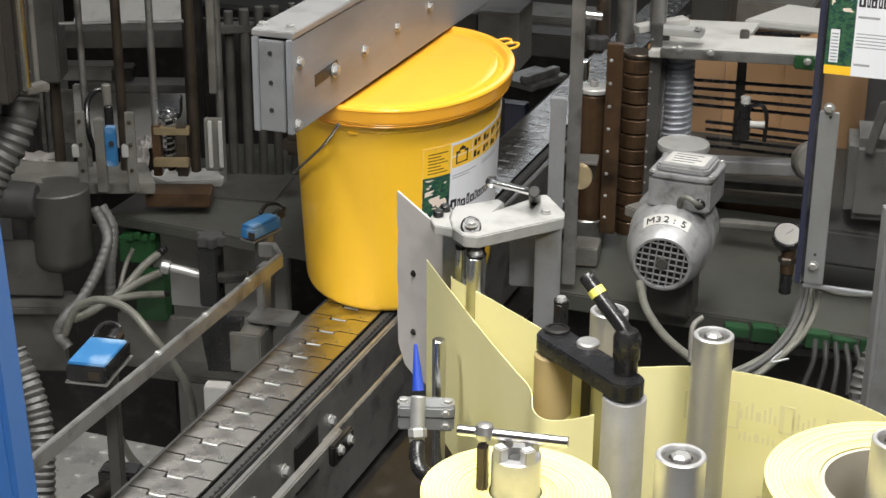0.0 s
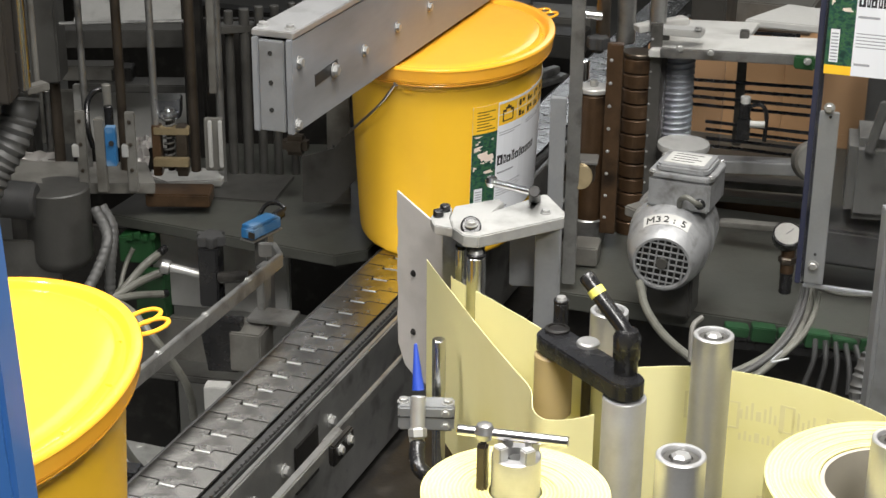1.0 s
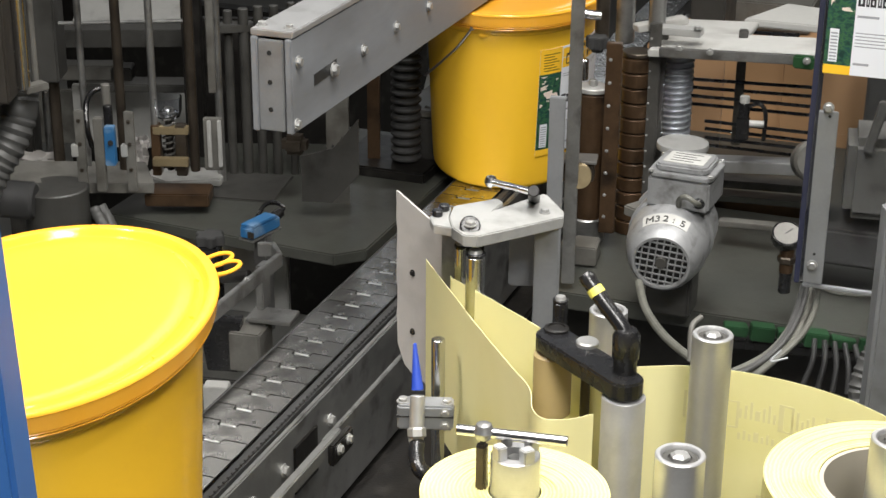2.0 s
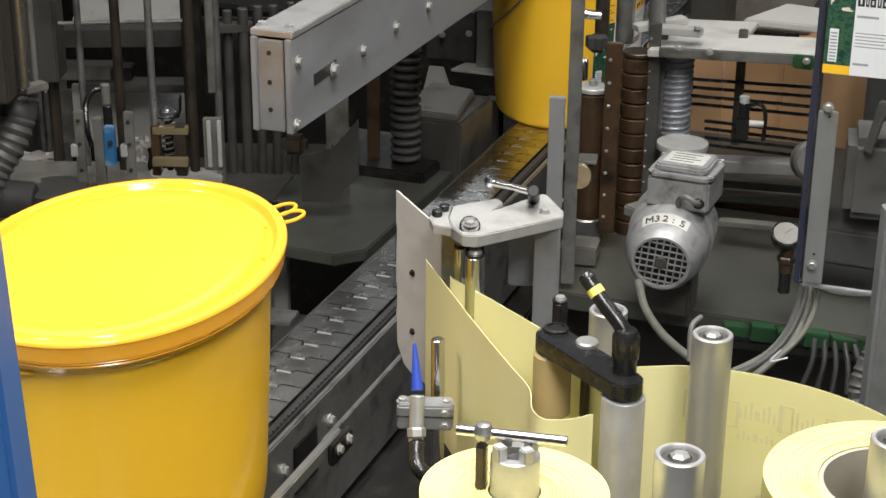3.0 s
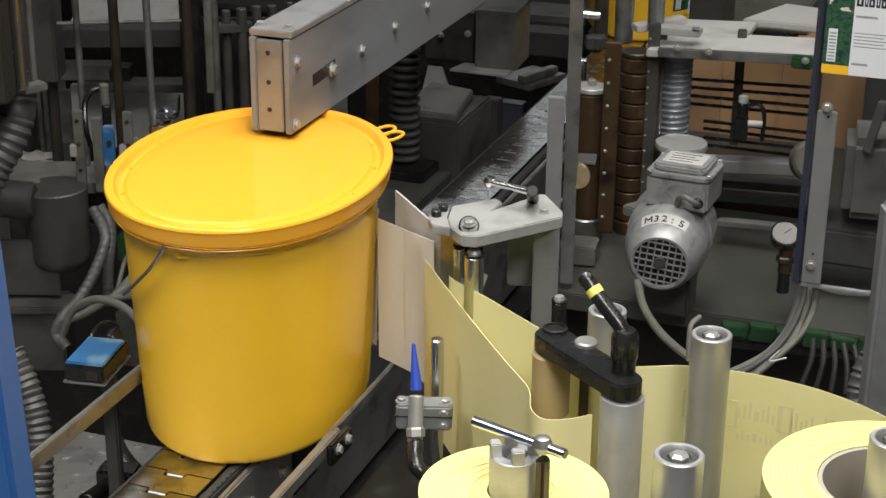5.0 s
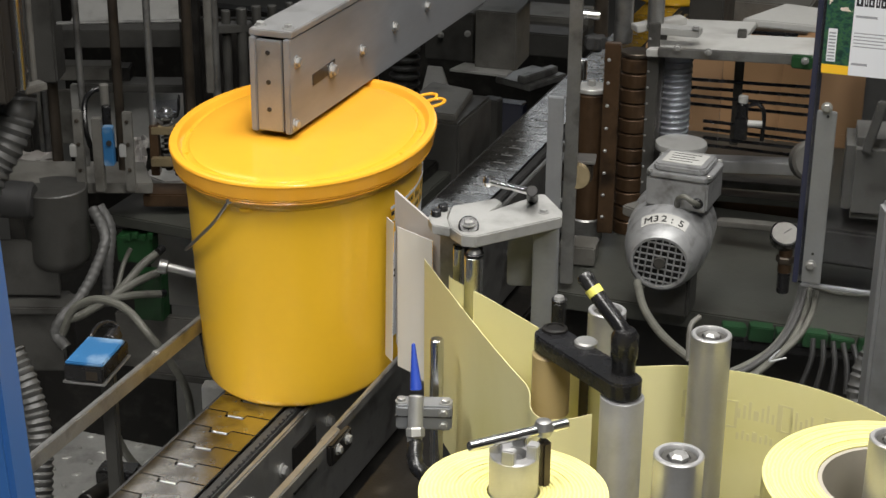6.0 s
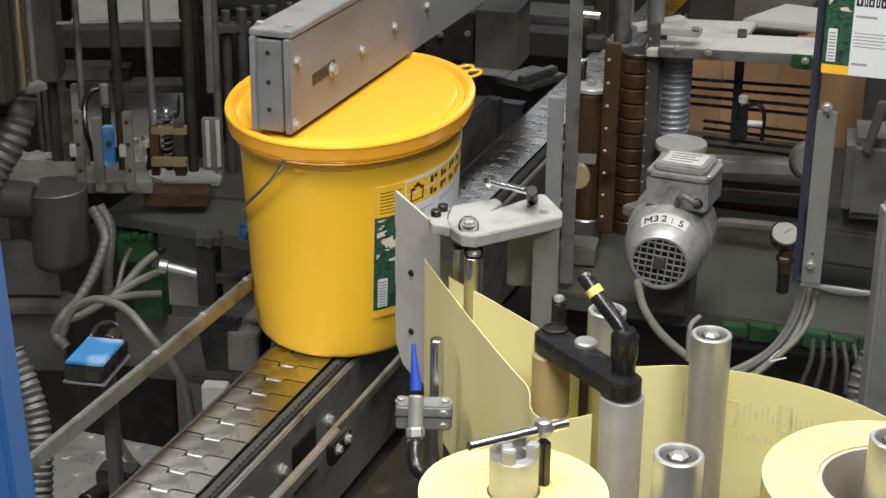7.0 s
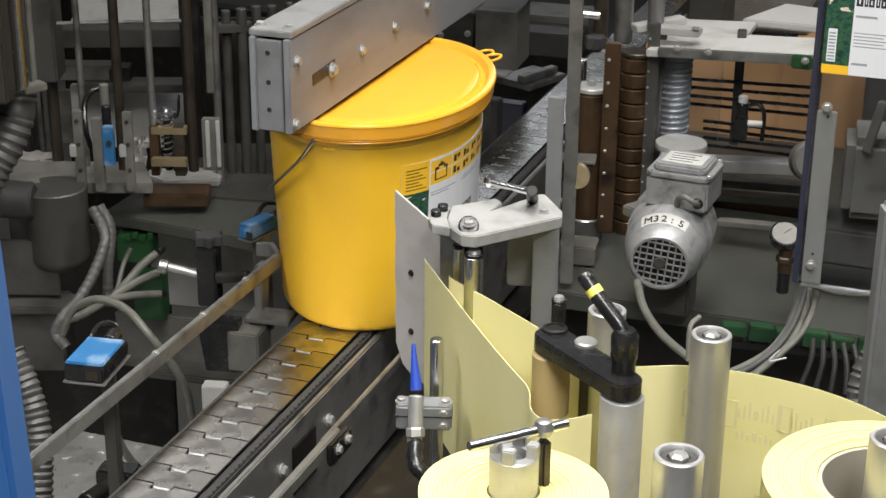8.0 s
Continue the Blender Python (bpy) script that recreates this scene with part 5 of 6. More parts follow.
part("block", box((*Vector((0.170, 0.814, -0.030))[:2], -0.014), (0.052, 0.045, 0.028), None, 0.002, None, 8), GREY, slabk)


def crumpled(c, w, h, label, seed, face=True):
    """A crumpled pale sheet standing or lying behind the rack."""
    rnd = random.Random(seed)
    b = bmesh.new()
    n = 7
    grid = [[b.verts.new((w * (i / n - 0.5) + rnd.uniform(-1, 1) * w * 0.06, rnd.uniform(-1, 1) * 0.006, h * (j / n - 0.5) + rnd.uniform(-1, 1) * h * 0.06)) for i in range(n + 1)] for j in range(n + 1)]
    for j in range(n):
        for i in range(n):
            b.faces.new((grid[j][i], grid[j][i + 1], grid[j + 1][i + 1], grid[j + 1][i]))
    bmesh.ops.solidify(b, geom=b.faces[:], thickness=0.0008)
    bmesh.ops.transform(b, matrix=pose(*c, -35, 0, 20), verts=b.verts)
    return tagged(part("plastic_film", b, PEEL), label, "film", group="scraps of film")


crumpled((-0.712, 0.803, 0.006), 0.060, 0.034, "crumpled pale plastic film behind the platform", 1)
crumpled((-0.550, 0.851, 0.028), 0.026, 0.050, "crumpled pale plastic film behind a bracket", 2)
crumpled((-0.673, 0.756, -0.022), 0.07, 0.03, "crumpled pale plastic film under the platform", 3)
crumpled((-0.535, 0.754, 0.014), 0.05, 0.025, "crumpled pale plastic film under the platform", 4)

# machine frame with rods and cardboard behind
fr = thing("rod_machine", "pale machine frame with a top plate and dark cross rods", "machine frame")
part("top_plate", along_bar((0.225, 0.980, 0.248), (0.462, 0.980, 0.261), 0.11, 0.010), LIGHTP, fr, "pale scratched top plate")
part("front_lip", along_bar((0.242, 0.925, 0.252), (0.467, 0.925, 0.263), 0.006, 0.014), STEEL, fr)
part("rear_plate", along_bar((0.202, 1.150, 0.227), (0.331, 1.150, 0.234), 0.09, 0.008), LIGHTP, fr)
screws(fr, [(0.271, 0.915, 0.263), (0.314, 0.915, 0.262)], 0.0036)
part("bracket", box((0.441, 0.920, 0.260), (0.028, 0.01, 0.018), None, 0.002), GREEN, fr, "dark green bracket")
screws(fr, [(0.446, 0.910, 0.265)], 0.0036)
part("arm", along_bar((0.188, 1.000, 0.262), (0.249, 1.050, 0.269), 0.022, 0.010), LIGHTP, fr, "pale lever arm")
part("arm", along_bar((0.233, 0.960, 0.275), (0.293, 0.960, 0.276), 0.025, 0.010), WHITEP, fr)
screws(fr, [(0.288, 0.950, 0.283)], 0.004, (0, 0, 1))
part("pivot", upright((0.219, 1.000, 0.265), 0.06, 0.012), STEEL, fr)
part("post", post((0.340, 1.020, 0.100), 0.17, 0.013, 0.013, 8), DARK, fr)
part("post", post((0.232, 0.990, -0.033), 0.30, 0.014, 0.014, 8), DARK, fr)
for p, q in (((0.248, 1.000, 0.195), (0.454, 1.000, 0.203)),
             ((0.245, 1.020, 0.177), (0.452, 1.020, 0.184)),
             ((0.250, 1.000, 0.171), (0.456, 1.000, 0.175)),
             ((0.246, 1.020, 0.153), (0.455, 1.020, 0.156)),
             ((0.297, 1.000, 0.136), (0.460, 1.000, 0.136)),
             ((0.294, 1.020, 0.118), (0.458, 1.020, 0.117)),
             ((0.299, 1.000, 0.111), (0.462, 1.000, 0.112)),
             ((0.296, 1.020, 0.093), (0.461, 1.020, 0.094))):
    part("cross_rod", rod(p, q, 0.0025, 10), BLACK, fr, "thin black rod")
part("rail", along_bar((0.298, 1.000, 0.072), (0.448, 1.000, 0.085), 0.03, 0.018), ALU, fr, "bright aluminium rail")
part("rail", along_bar((0.298, 1.050, 0.029), (0.448, 1.050, 0.037), 0.03, 0.012), DARK, fr)
part("rail", along_bar((0.312, 1.050, 0.007), (0.450, 1.050, 0.014), 0.03, 0.010), TABLE, fr)
part("rail", along_bar((0.338, 0.950, 0.004), (0.459, 0.950, 0.010), 0.02, 0.008), GREY, fr)
part("rust_panel", box((0.378, 1.100, -0.029), (0.16, 0.01, 0.03), None, 0.001), BROWN, fr, "rusty panel")
part("tray", prism([(-0.075, 0), (0.10, 0.0), (0.08, 0.10), (-0.03, 0.12)], 0, 0.012, 0.002, Matrix.Translation((0.382, 1.200, 0.228))), LIGHTP, fr, "pale worn tray")
part("tray_lip", along_bar((0.324, 1.190, 0.222), (0.394, 1.190, 0.225), 0.004, 0.006), BLACK, fr)
part("rear_box", box((0.253, 1.700, 0.144), (0.20, 0.2, 0.05), None, 0.003), GREY, fr)
part("rear_box", box((0.191, 1.600, 0.154), (0.06, 0.2, 0.08), None, 0.003), GREY_D, fr)
carton = thing("cardboard_carton", "brown corrugated cardboard carton behind the machine frame", "carton")
part("carton", box((0.290, 1.550, 0.022), (0.38, 0.2, 0.188), None, 0.002), CARD, carton)
part("flap", box((0.335, 1.447, 0.030), (0.004, 0.006, 0.165), None, 0.001), CARD, carton)
part("support", box((0.279, 1.550, -0.082), (0.4, 0.22, 0.02), None, 0.002), DARK, carton)
part("support_leg", box(((0.279, 1.550, -0.082))[0:2] + (-0.35,), (0.1, 0.1, 0.72), None, 0.002), GREASE, carton)

cy = thing("clear_cylinder", "clear plastic cylinder with a coil inside, on a round pedestal", "cylinder")
cb = (0.284, 0.920, 0.122)
part("pedestal_top", lathe([(0, -0.004), (0.036, -0.004), (0.037, 0), (0.036, 0.005), (0, 0.005)], at=cb, seg=36), WHITEP, cy, "pale round pedestal top")
part("pedestal", upright((cb[0], cb[1], -0.03), cb[2] + 0.026, 0.030, None, 32), GREASE, cy)
cc = (0.254, 1.000, 0.100)
part("coil", tube([(cc[0] + 0.021 * math.cos(2 * math.pi * k / 12), cc[1] + 0.021 * math.sin(2 * math.pi * k / 12), cc[2] + 0.0088 * k / 12) for k in range(12 * 16 + 1)], 0.0024, 1, 8), ALU_MATT, cy, "pale plastic coil")
part("inner_tube", upright(cc, 0.14, 0.0205, None, 24), ALU_MATT, cy)
pane = part("clear_sheet", box((0.287, 0.950, 0.185), (0.085, 0.003, 0.14), None, 0.0005), GLASS, cy, "clear plastic sheet")
pane.visible_shadow = False
valve = thing("air_valve", "small black air valve with pale caps and hose", "valve")
vb = (0.361, 0.950, 0.133)
part("body", post(vb, 0.03, 0.018, 0.016, 10), BLACK, valve)
part("neck", upright((vb[0], vb[1], vb[2] + 0.03), 0.022, 0.008), BLACK, valve)
part("cap", upright((vb[0], vb[1], vb[2] + 0.052), 0.010, 0.007), LIGHTP, valve, "pale cap")
part("side_cap", rod((vb[0] + 0.01, vb[1] - 0.01, vb[2] + 0.026), (vb[0] + 0.03, vb[1] - 0.006, vb[2] + 0.026), 0.005, 14), LIGHTP, valve)
part("hose", tube([(vb[0], vb[1], vb[2] + 0.045), (vb[0] + 0.02, vb[1], vb[2] + 0.052), (vb[0] + 0.03, vb[1], vb[2] + 0.04), (vb[0] + 0.03, vb[1], vb[2])], 0.003, 6, 8), BLACK, valve)

# ---- motor ----
mo = thing("electric_motor", "silver-grey electric motor with fan grille and terminal box", "motor")
mf = Vector((0.333, 0.600, 0.075))
mb = mf + Vector((-0.015, 0.19, 0.020))
mm, ml = axis(mf, mb)
mr = 0.0505


def spoke(k):
    return mm @ Vector(k)


prof = [(mr * r, z) for r, z in ((0.64, 0.004), (0.655, 0.0), (0.72, 0.0), (0.79, 0.004), (0.85, 0.010), (0.90, 0.018), (1.0, 0.038), (1.03, 0.046), (1.03, 0.075), (1.09, 0.078), (1.09, 0.086), (1.03, 0.089), (1.03, 0.110), (1.09, 0.113), (1.09, 0.122), (0.6, 0.130), (0, 0.130))]
part("body", lathe(prof, seg=48, m=mm), MOTOR, mo, "hammered silver painted housing")
# black disc behind the grille paints the shade inside the housing
part("fan_recess", lathe([(0, 0.012), (mr * 0.65, 0.012), (mr * 0.65, 0.004)], seg=40, m=mm), INK_AND_HOLES, mo, "fan opening with its inner shade painted black")
grid = bmesh.new()
for k in range(-3, 4):
    o = k * mr * 0.172
    hw = math.sqrt(max(0.0, (mr * 0.655) ** 2 - o * o))
    box((o, 0, 0.0025), (0.0020, hw * 2, 0.0025), mm @ pose(0, 0, 0, 0, 0, 6), 0.0005, grid)
    box((0, o, 0.0025), (hw * 2, 0.0020, 0.0025), mm @ pose(0, 0, 0, 0, 0, 6), 0.0005, grid)
part("fan_grille", grid, MOTOR, mo, "square-mesh fan grille")
part("fan_boss", lathe([(0, -0.001), (mr * 0.14, -0.001), (mr * 0.16, 0.003), (0, 0.003)], seg=18, m=mm), DARK, mo)
tb = mf + Vector((0.006, 0.092, 0.0725))
part("terminal_box", box(tb, (0.080, 0.074, 0.040), None, 0.003, None, -3), MOTOR, mo, "square terminal box")
oct_ = [(-0.042, -0.030), (-0.034, -0.038), (0.034, -0.038), (0.042, -0.030), (0.042, 0.030), (0.034, 0.038), (-0.034, 0.038), (-0.042, 0.030)]
part("terminal_lid", prism(oct_, 0.020, 0.026, 0.001, Matrix.Translation(tb) @ pose(0, 0, 0, 0, 0, -3)), MOTOR, mo)
part("lid_top", prism([(x * 0.82, y * 0.84) for x, y in oct_], 0.026, 0.036, 0.0025, Matrix.Translation(tb) @ pose(0, 0, 0, 0, 0, -3)), MOTOR, mo)
part("rating_plate", box(tb + Vector((0.0, 0.0, 0.0364)), (0.052, 0.042, 0.0010), None, 0.0003, None, -3), LIGHTP, mo, "worn pale rating plate")
for k in range(4):
    part("rating_line", box(tb + Vector((-0.004 * (k % 2), 0.014 - 0.009 * k, 0.0371)), (0.036 - 0.006 * (k % 2), 0.0016, 0.0004), None, 0, None, -3), GREY_D, mo)
for i, j in ((-1, -1), (1, -1), (1, 1), (-1, 1)):
    hex_bolt(tb + Vector((0.037 * i, 0.033 * j, 0.026)), (0, 0, 1), 0.0028, ZINC, mo)
part("gland", rod(tb + Vector((0.024, -0.030, -0.006)), tb + Vector((0.027, -0.042, -0.008)), 0.007, 16), BLACK, mo)
part("gland_cable", tube([tb + Vector((0.027, -0.040, -0.008)), tb + Vector((0.024, -0.052, -0.002)), tb + Vector((0.012, -0.052, 0.004)), tb + Vector((0.002, -0.044, -0.004)), tb + Vector((0.0, -0.034, -0.02))], 0.0036, 6, 10), CABLE, mo)
part("side_box", box(mf + Vector((-0.045, 0.10, 0.030)), (0.035, 0.05, 0.014), None, 0.002, None, -30), GREY, mo)
part("foot", box((mf.x - 0.005, mf.y + 0.10, 0.016), (0.06, 0.05, 0.092), None, 0.004, None, 0), GREY_D, mo)
# curved sticker with its number
b_ = bmesh.new()
up_dir = mm.to_3x3().inverted() @ Vector((0, 0, 1))
a_up = math.atan2(up_dir.y, up_dir.x)
rows_ = []
for k in range(13):
    a = a_up + radians(-36 + 6 * k)
    rows_.append([b_.verts.new(mm @ Vector((rr * math.cos(a), rr * math.sin(a), zz))) for rr, zz in ((mr * 0.918, 0.019), (mr * 1.010, 0.0375), (mr * 0.998, 0.0375), (mr * 0.906, 0.019))])
for p_, q_ in zip(rows_, rows_[1:]):
    for k in range(4):
        b_.faces.new((p_[k], p_[(k + 1) % 4], q_[(k + 1) % 4], q_[k]))
b_.faces.new(rows_[0])
b_.faces.new(rows_[-1][::-1])
part("number_sticker", b_, LIGHTP, mo, "pale sticker reading M32:5")
sgn = -1.0 if (mm.to_3x3() @ Vector((math.cos(a_up + 0.5), math.sin(a_up + 0.5), 0))).x < (mm.to_3x3() @ Vector((math.cos(a_up), math.sin(a_up), 0))).x else 1.0
for k, ch in enumerate("M32:5"):
    fc = bpy.data.curves.new("letter", "FONT")
    fc.body, fc.size, fc.extrude, fc.align_x = ch, 0.0160, 0.0003, "CENTER"
    a = a_up + sgn * radians(-24 + 12 * k + (2 if k == 4 else 0))
    n = (mm.to_3x3() @ Vector((math.cos(a), math.sin(a), 0))).normalized()
    back_d = (mm.to_3x3() @ Vector((0, 0, 1))).normalized()
    n, back_d = (n - 0.25 * back_d).normalized(), (back_d + 0.25 * n).normalized()
    right = back_d.cross(n).normalized()
    lm_ = Matrix((right, back_d, n)).transposed().to_4x4()
    lm_.translation = mm @ Vector((mr * 0.942 * math.cos(a), mr * 0.942 * math.sin(a), 0.0222))
    tmp = new("letter_tmp", fc)
    me_ = bpy.data.meshes.new_from_object(tmp.evaluated_get(bpy.context.evaluated_depsgraph_get()))
    bpy.data.objects.remove(tmp)
    me_.materials.clear()
    me_.materials.append(INK_AND_HOLES)
    lo = new("letter", me_)
    lo.parent = mo
    lo.matrix_basis = lm_

# ---- gauge ----
ga = thing("pressure_gauge", "round pale-faced gauge on a brass fitting", "gauge")
gp = Vector((0.470, 0.700, 0.098))
gm = axis(gp, gp + Vector((0.15, -0.55, 0.75)))[0]
part("case", lathe([(0, -0.016), (0.017, -0.016), (0.0185, -0.012), (0.0185, 0.001), (0.0165, 0.002), (0.0165, 0.0), (0, 0.0)], seg=30, m=gm), BLACK, ga)
part("face", lathe([(0, 0.0012), (0.0163, 0.0012), (0.0163, 0.0004), (0, 0.0004)], seg=30, m=gm), GREY, ga, "dull grey dial face")
part("needle", box((0.003, 0.003, 0.002), (0.012, 0.001, 0.0006), gm, 0, None, 40), INK_AND_HOLES, ga)
part("fitting", upright(gp + Vector((0.002, 0.006, -0.055)), 0.04, 0.009), BROWN, ga, "brass fitting")
part("collar", upright(gp + Vector((0.002, 0.006, -0.042)), 0.010, 0.012, None, 6), RUST, ga)
part("valve", upright(gp + Vector((0.002, 0.006, -0.083)), 0.034, 0.008), BLACK, ga)

# ---- clear guard ----
gd = thing("clear_guard", "clear plastic machine guard with an aluminium edge strip", "machine guard")
g0, g1 = Vector((0.518, 0.500, 0.119)), Vector((0.635, 0.500, 0.129))
gz0 = 0.119
pane = part("pane", box(((0.517 + 0.80) / 2, 0.503, gz0 + 0.22), (0.283, 0.005, 0.44), None, 0), GLASS, gd, "clear plastic pane")
pane.visible_shadow = False
part("edge", box((0.5135, 0.52, gz0 + 0.22), (0.006, 0.045, 0.44), None, 0.001), EDGE, gd, "dark polished pane edge")
part("strip", box((0.5315, 0.4985, gz0 + 0.105), (0.0215, 0.004, 0.205), None, 0.001), ALU_MATT, gd, "aluminium strip")
part("bottom_edge", box((0.66, 0.503, gz0 - 0.002), (0.28, 0.008, 0.004), None, 0.001), ALU_MATT, gd)
for p in ((0.531, 0.496, 0.331), (0.530, 0.496, 0.144)):
    hex_bolt(p, (0, -1, 0), 0.0042, ZINC, gd)
# small black discs, hole shade put into the colour
for p in ((0.533, 0.496, 0.321), (0.531, 0.496, 0.158)):
    part("hole", lathe([(0, 0), (0.0016, 0), (0.0016, 0.0006), (0, 0.0006)], seg=12, m=axis(p, Vector(p) + Vector((0, -1, 0)))[0]), INK_AND_HOLES, gd)
stk = thing("label_sticker", "printed product label stuck on the clear guard", "label")
s0, s1 = Vector((0.520, 0.499, 0.369)), 0.166
for name, x0, x1 in (("picture_panel", 0.0, 0.0288), ("text_panel", 0.0288, 0.31)):
    b_ = bmesh.new()
    uvl = b_.loops.layers.uv.new("UVMap")
    vs = [b_.verts.new((s0.x + x, y, s0.z + z)) for y in (0.4985, 0.4995) for x, z in ((x0, 0), (x1, 0), (x1, s1), (x0, s1))]
    for idx in ((0, 1, 2, 3), (7, 6, 5, 4), (0, 4, 5, 1), (1, 5, 6, 2), (2, 6, 7, 3), (3, 7, 4, 0)):
        f_ = b_.faces.new([vs[k] for k in idx])
        for lp in f_.loops:
            lp[uvl].uv = ((lp.vert.co.x - s0.x) / 0.20, (lp.vert.co.z - s0.z) / s1)
    part(name, b_, PRINT, stk)

hm = thing("rear_motor", "grey machine body behind the clear guard", "machine")
part("flange", rod((0.484, 0.800, 0.164), (0.472, 0.840, 0.150), 0.027, 32), GREY, hm, "grey round flange")
part("body", box((0.555, 0.850, 0.145), (0.075, 0.10, 0.11), None, 0.012, None, 8), GREY, hm)
part("body", box((0.547, 0.850, 0.048), (0.16, 0.10, 0.05), None, 0.004, None, 0), GREY_D, hm)
part("lever", box((0.556, 0.800, 0.219), (0.012, 0.012, 0.07), None, 0.002, None, 8, 0, 12), GREY, hm)
part("wall", box((0.640, 1.300, 0.100), (0.30, 0.03, 0.5), None, 0.004), GREY_D, hm)

# ---- cables under the bed on the right ----
random.seed(7)
for k in range(9):
    o = Vector((random.uniform(-0.012, 0.012), random.uniform(-0.012, 0.012), random.uniform(-0.006, 0.006)))
    pts = [Vector(v) + o * s for v, s in (((0.523, 0.558, 0.096), 0.8), ((0.525, 0.518, 0.081), 1.0), ((0.519, 0.475, 0.066), 0.9), ((0.503, 0.439, 0.052), 0.7), ((0.479, 0.403, 0.042), 1.1), ((0.440, 0.362, 0.033), 1.3))]
    cable("grey cable in a tied bundle under the guard", pts, random.uniform(0.0032, 0.005), CABLE if k % 3 else HOSE)
cable("white cable tie round the bundle", [(0.515, 0.417, 0.070), (0.507, 0.400, 0.063), (0.524, 0.408, 0.066)], 0.0013, ALU_MATT, name="cable_tie")
cable("grey cable from the motor", [(0.318, 0.551, 0.067), (0.340, 0.498, 0.059), (0.373, 0.449, 0.052), (0.413, 0.406, 0.050), (0.446, 0.391, 0.042)], 0.005)
cable("thin clear hose beside a roller", [(0.447, 0.290, 0.154), (0.441, 0.274, 0.147), (0.444, 0.261, 0.115)], 0.003, GREY)
cable("grey cable under the guard edge", [(0.531, 0.531, 0.105), (0.559, 0.518, 0.106), (0.590, 0.529, 0.105), (0.619, 0.542, 0.110)], 0.004)
for k in range(5):
    o = 0.012 * k
    cable("black cable hanging below the green terminals", [Vector((0.529, 0.601, 0.005)) + Vector((o, 0, 0)), Vector((0.531, 0.581, -0.016)) + Vector((o * 1.2, 0, 0)), Vector((0.524, 0.555, -0.044)) + Vector((o * 1.5, 0.01, 0))], 0.0035, RUBBER)
grn = thing("terminal_strip", "long green terminal strip under the machine bed", "terminal strip")
for k in range(6):
    part("terminal", along_bar(Vector((0.405, 0.657, -0.025)).lerp(Vector((0.601, 0.721, -0.045)), k / 6 + 0.01), Vector((0.405, 0.657, -0.025)).lerp(Vector((0.601, 0.721, -0.045)), (k + 1) / 6 - 0.01), 0.02, 0.013 + 0.007 * (k % 2)), GREEN_SHADED, grn)
part("rail", along_bar((0.394, 0.667, -0.048), (0.609, 0.737, -0.067), 0.02, 0.012), BLACK, grn)
rc = thing("side_post", "blue-grey upright side post of the machine", "column")
part("post", box((0.636, 0.342, 0.112), (0.045, 0.03, 0.35), None, 0.004, None, 20), ALU_MATT, rc)
cable("grey corrugated hose beside the side post", [(0.620, 0.389, 0.101), (0.612, 0.376, 0.079), (0.610, 0.366, 0.056), (0.616, 0.358, 0.034)], 0.0135, HOSE, 0.09, 0.008, "corrugated_hose")


# ---- what moves ----
BX, TURN = -0.0412, 10.3
B2 = ((0.0, -0.92), (0.3, -0.69), (0.5, -0.492), (0.6, -0.434), (0.7, -0.382), (0.8, -0.348), (1.0, -0.314), (1.5, -0.246), (2.0, -0.176), (2.5, -0.105), (3.0, -0.034), (3.5, 0.033), (4.0, 0.102), (4.5, 0.171),
      (5.0, 0.240), (5.5, 0.309), (6.0, 0.378), (6.5, 0.445), (7.0, 0.513), (7.3, 0.553), (7.5, 0.580), (7.6, 0.587), (7.8, 0.591), (8.0, 0.593))
B1 = ((0.0, 0.659), (0.3, 0.694), (0.5, 0.726), (0.7, 0.764), (1.0, 0.840), (1.5, 0.985), (2.0, 1.138), (2.5, 1.292), (3.0, 1.445), (3.5, 1.592), (4.0, 1.742), (4.5, 1.892), (6.0, 2.342), (8.0, 2.94))


def along(rows, t):
    return float(np.interp(t, [r[0] for r in rows], [r[1] for r in rows]))


def chain_run(t):
    return 0.135 * t if t <= 1 else along(B2, t) + 0.314 + 0.135


PEEL_D = Vector((-0.892, 0.452, 0)).normalized()      # the way the label leaves the peel plate
PEEL_P = Vector((0.172, 0.2425, 0.1325))
FEED_PATH = [PEEL_P, Vector((0.200, 0.236, 0.1120)), Vector((0.226, 0.188, 0.1120)), Vector((0.331, 0.1045, 0.1120)), Vector((0.372, 0.0665, 0.1120)), Vector((0.42, 0.05, 0.1120)), Vector((0.46, 0.072, 0.1120))]
FEED0, FEED1 = 3.81, 6.10


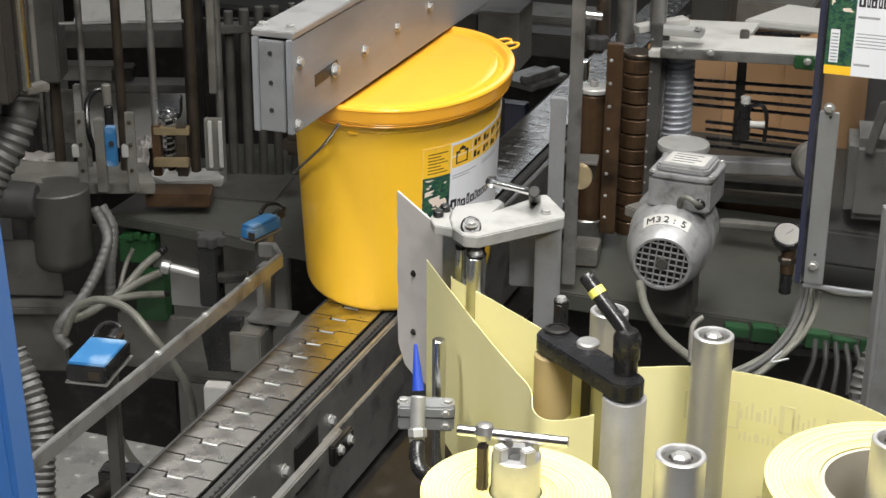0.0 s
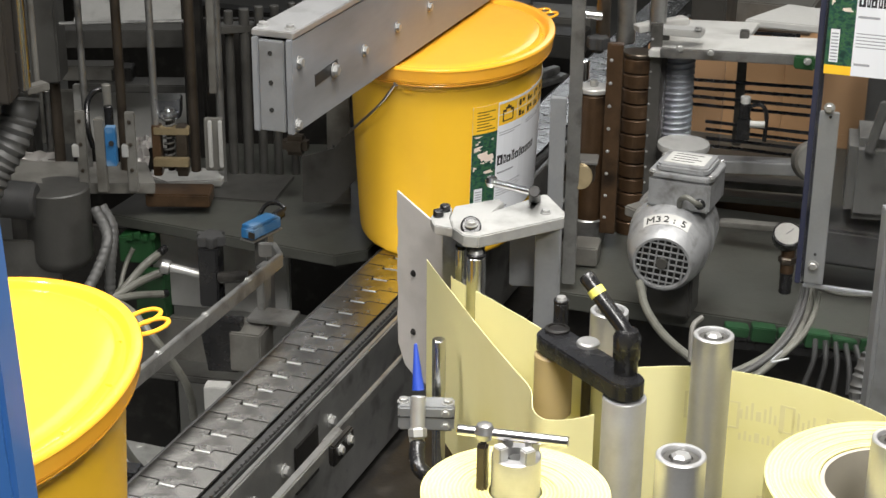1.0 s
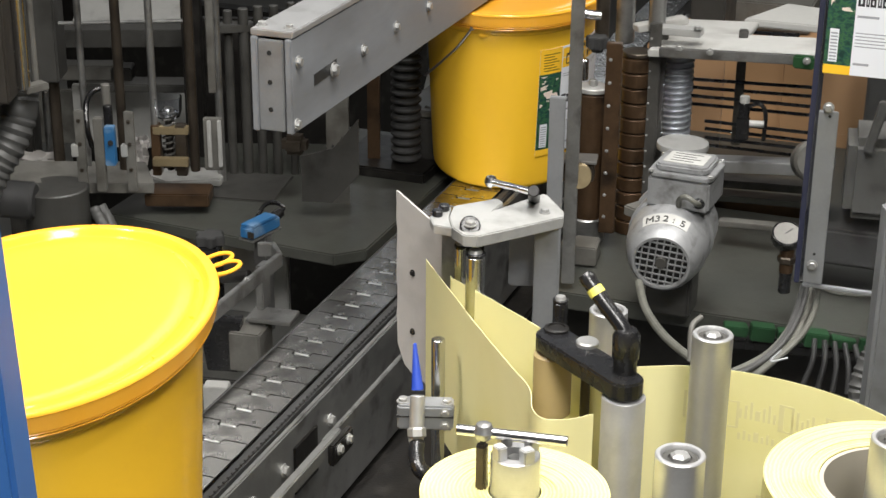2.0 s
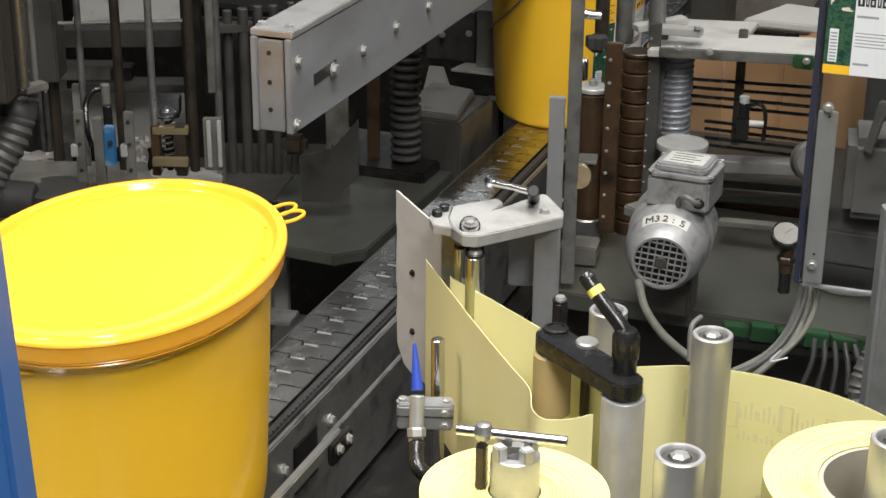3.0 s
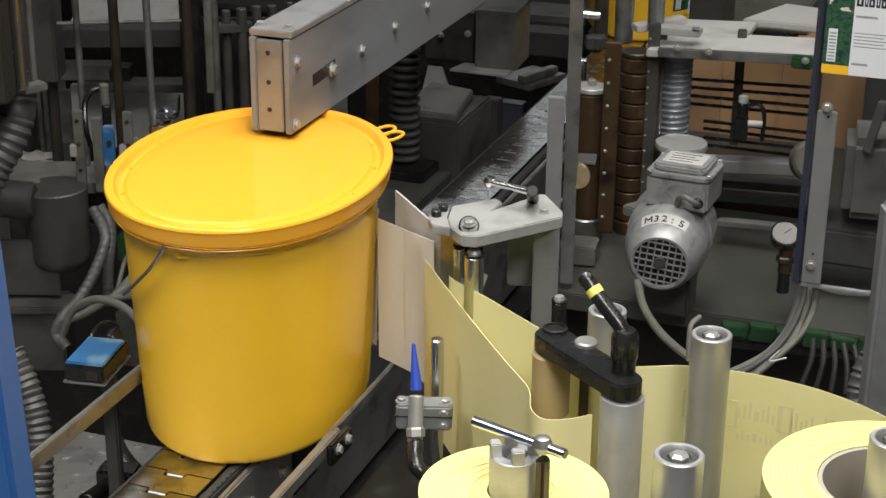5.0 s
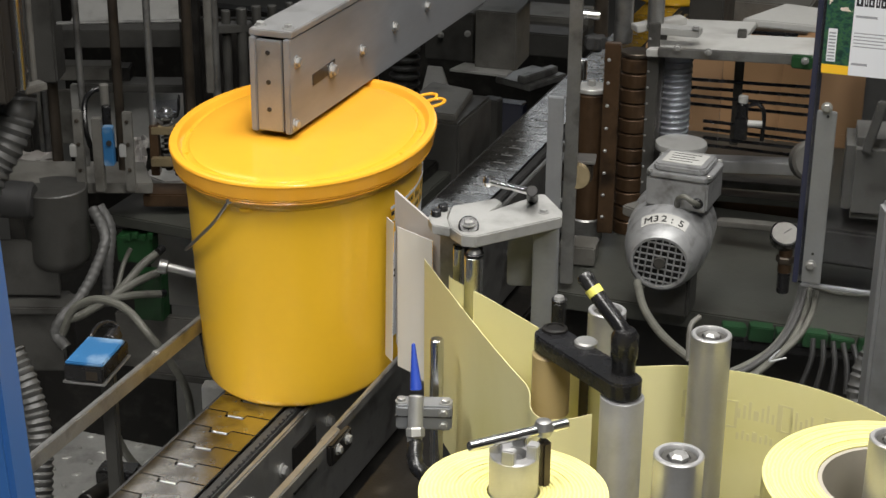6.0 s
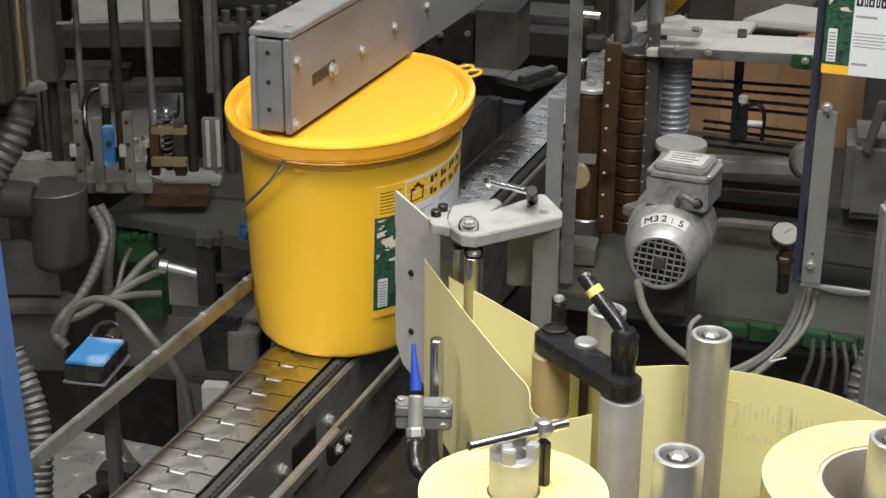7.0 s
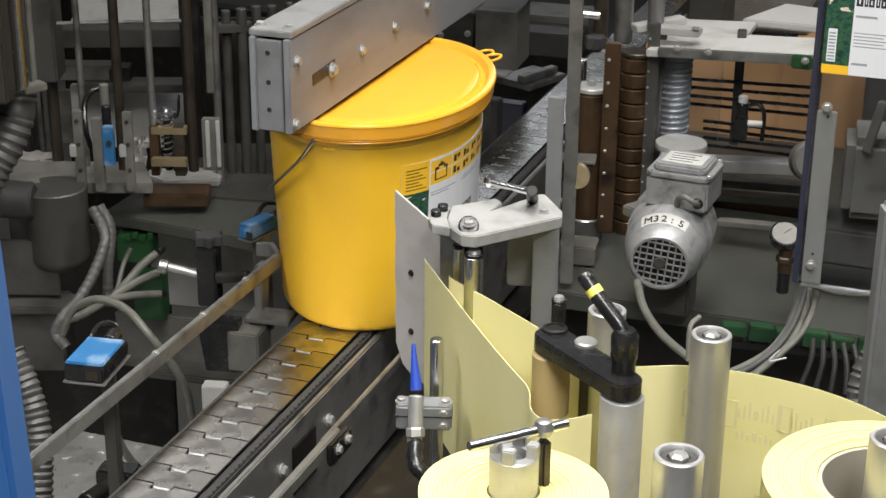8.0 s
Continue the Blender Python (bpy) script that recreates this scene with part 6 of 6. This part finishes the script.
def strip_pose(i, t):
    """Strip i slides out in the plate's plane, then rides on the bucket's wall."""
    ahead = sum(STRIP_W[i:]) - STRIP_W[i] / 2
    s = LABEL_LEN * (min(max(t, 3.6), FEED1 + 0.1) - FEED0) / (FEED1 - FEED0) - ahead
    seat = strip_on_bucket(i)
    on = pose(BX, along(B2, t), 0, 0, 0, TURN) @ seat
    p, way = PEEL_P + PEEL_D * s + Vector((-0.0018, -0.0034, 0)), PEEL_D
    if s < 0:
        left = -s
        for a, b in zip(FEED_PATH, FEED_PATH[1:]):
            n = (b - a).length
            p, way = a.lerp(b, min(1.0, left / n)), (a - b).normalized()
            if left <= n:
                break
            left -= n
    m = Matrix((way, Vector((0, 0, 1)).cross(way), Vector((0, 0, 1)))).transposed().to_4x4()
    m.translation = p
    off = (pose(0, 0, 0, 0, 0, TURN) @ seat).translation.y
    meet = float(np.interp(0.342 - 0.058 * (1 - i / (STRIPS - 1)) - off, [r[1] for r in B2], [r[0] for r in B2]))
    start = min(meet, 6.06 + 0.006 * (STRIPS - 1 - i))
    k = max(0.0, min(1.0, (t - start) / 0.12))
    if k <= 0:
        return m
    if k >= 1:
        return on
    return Matrix.LocRotScale(m.translation.lerp(on.translation, k), m.to_quaternion().slerp(on.to_quaternion(), k), None)


def motions():
    walk(second_bucket, [(t, pose(BX, y, 0, 0, 0, TURN)) for t, y in B2])
    walk(first_bucket, [(t, pose(BX, y, 0, 0, 0, TURN)) for t, y in B1])
    walk(chain, [(t, pose(0, chain_run(t) - 0.0044, 0)) for t in (0, 0.5, 1.0, 1.5, 2.0, 2.5, 3.0, 3.5, 4.0, 4.5, 5.0, 5.5, 6.0, 6.5, 7.0, 7.3, 7.5, 7.6, 7.8, 8.0)])
    for i, ob in enumerate(loose_strips):
        walk(ob, [(k / 10, strip_pose(i, k / 10)) for k in (0, *range(36, 66), 68, 70, 72, 74, 75, 76, 78, 80)])
    spin = ((0.0, 8.0), (3.6, 8.0), (3.8, 17.0), (4.0, 38.0), (4.2, 68.0), (4.4, 98.0), (4.6, 122.0), (5.0, 163.0), (5.4, 200.0), (5.7, 222.0), (5.9, 227.0), (8.0, 227.0))
    walk(takeup, [(t, pose(0.404, -0.204, 0, 0, 0, a)) for t, a in spin])
    walk(supply, [(t, pose(0.684, -0.080, 0, 0, 0, (a - 8.0) * 0.6)) for t, a in spin])


motions()
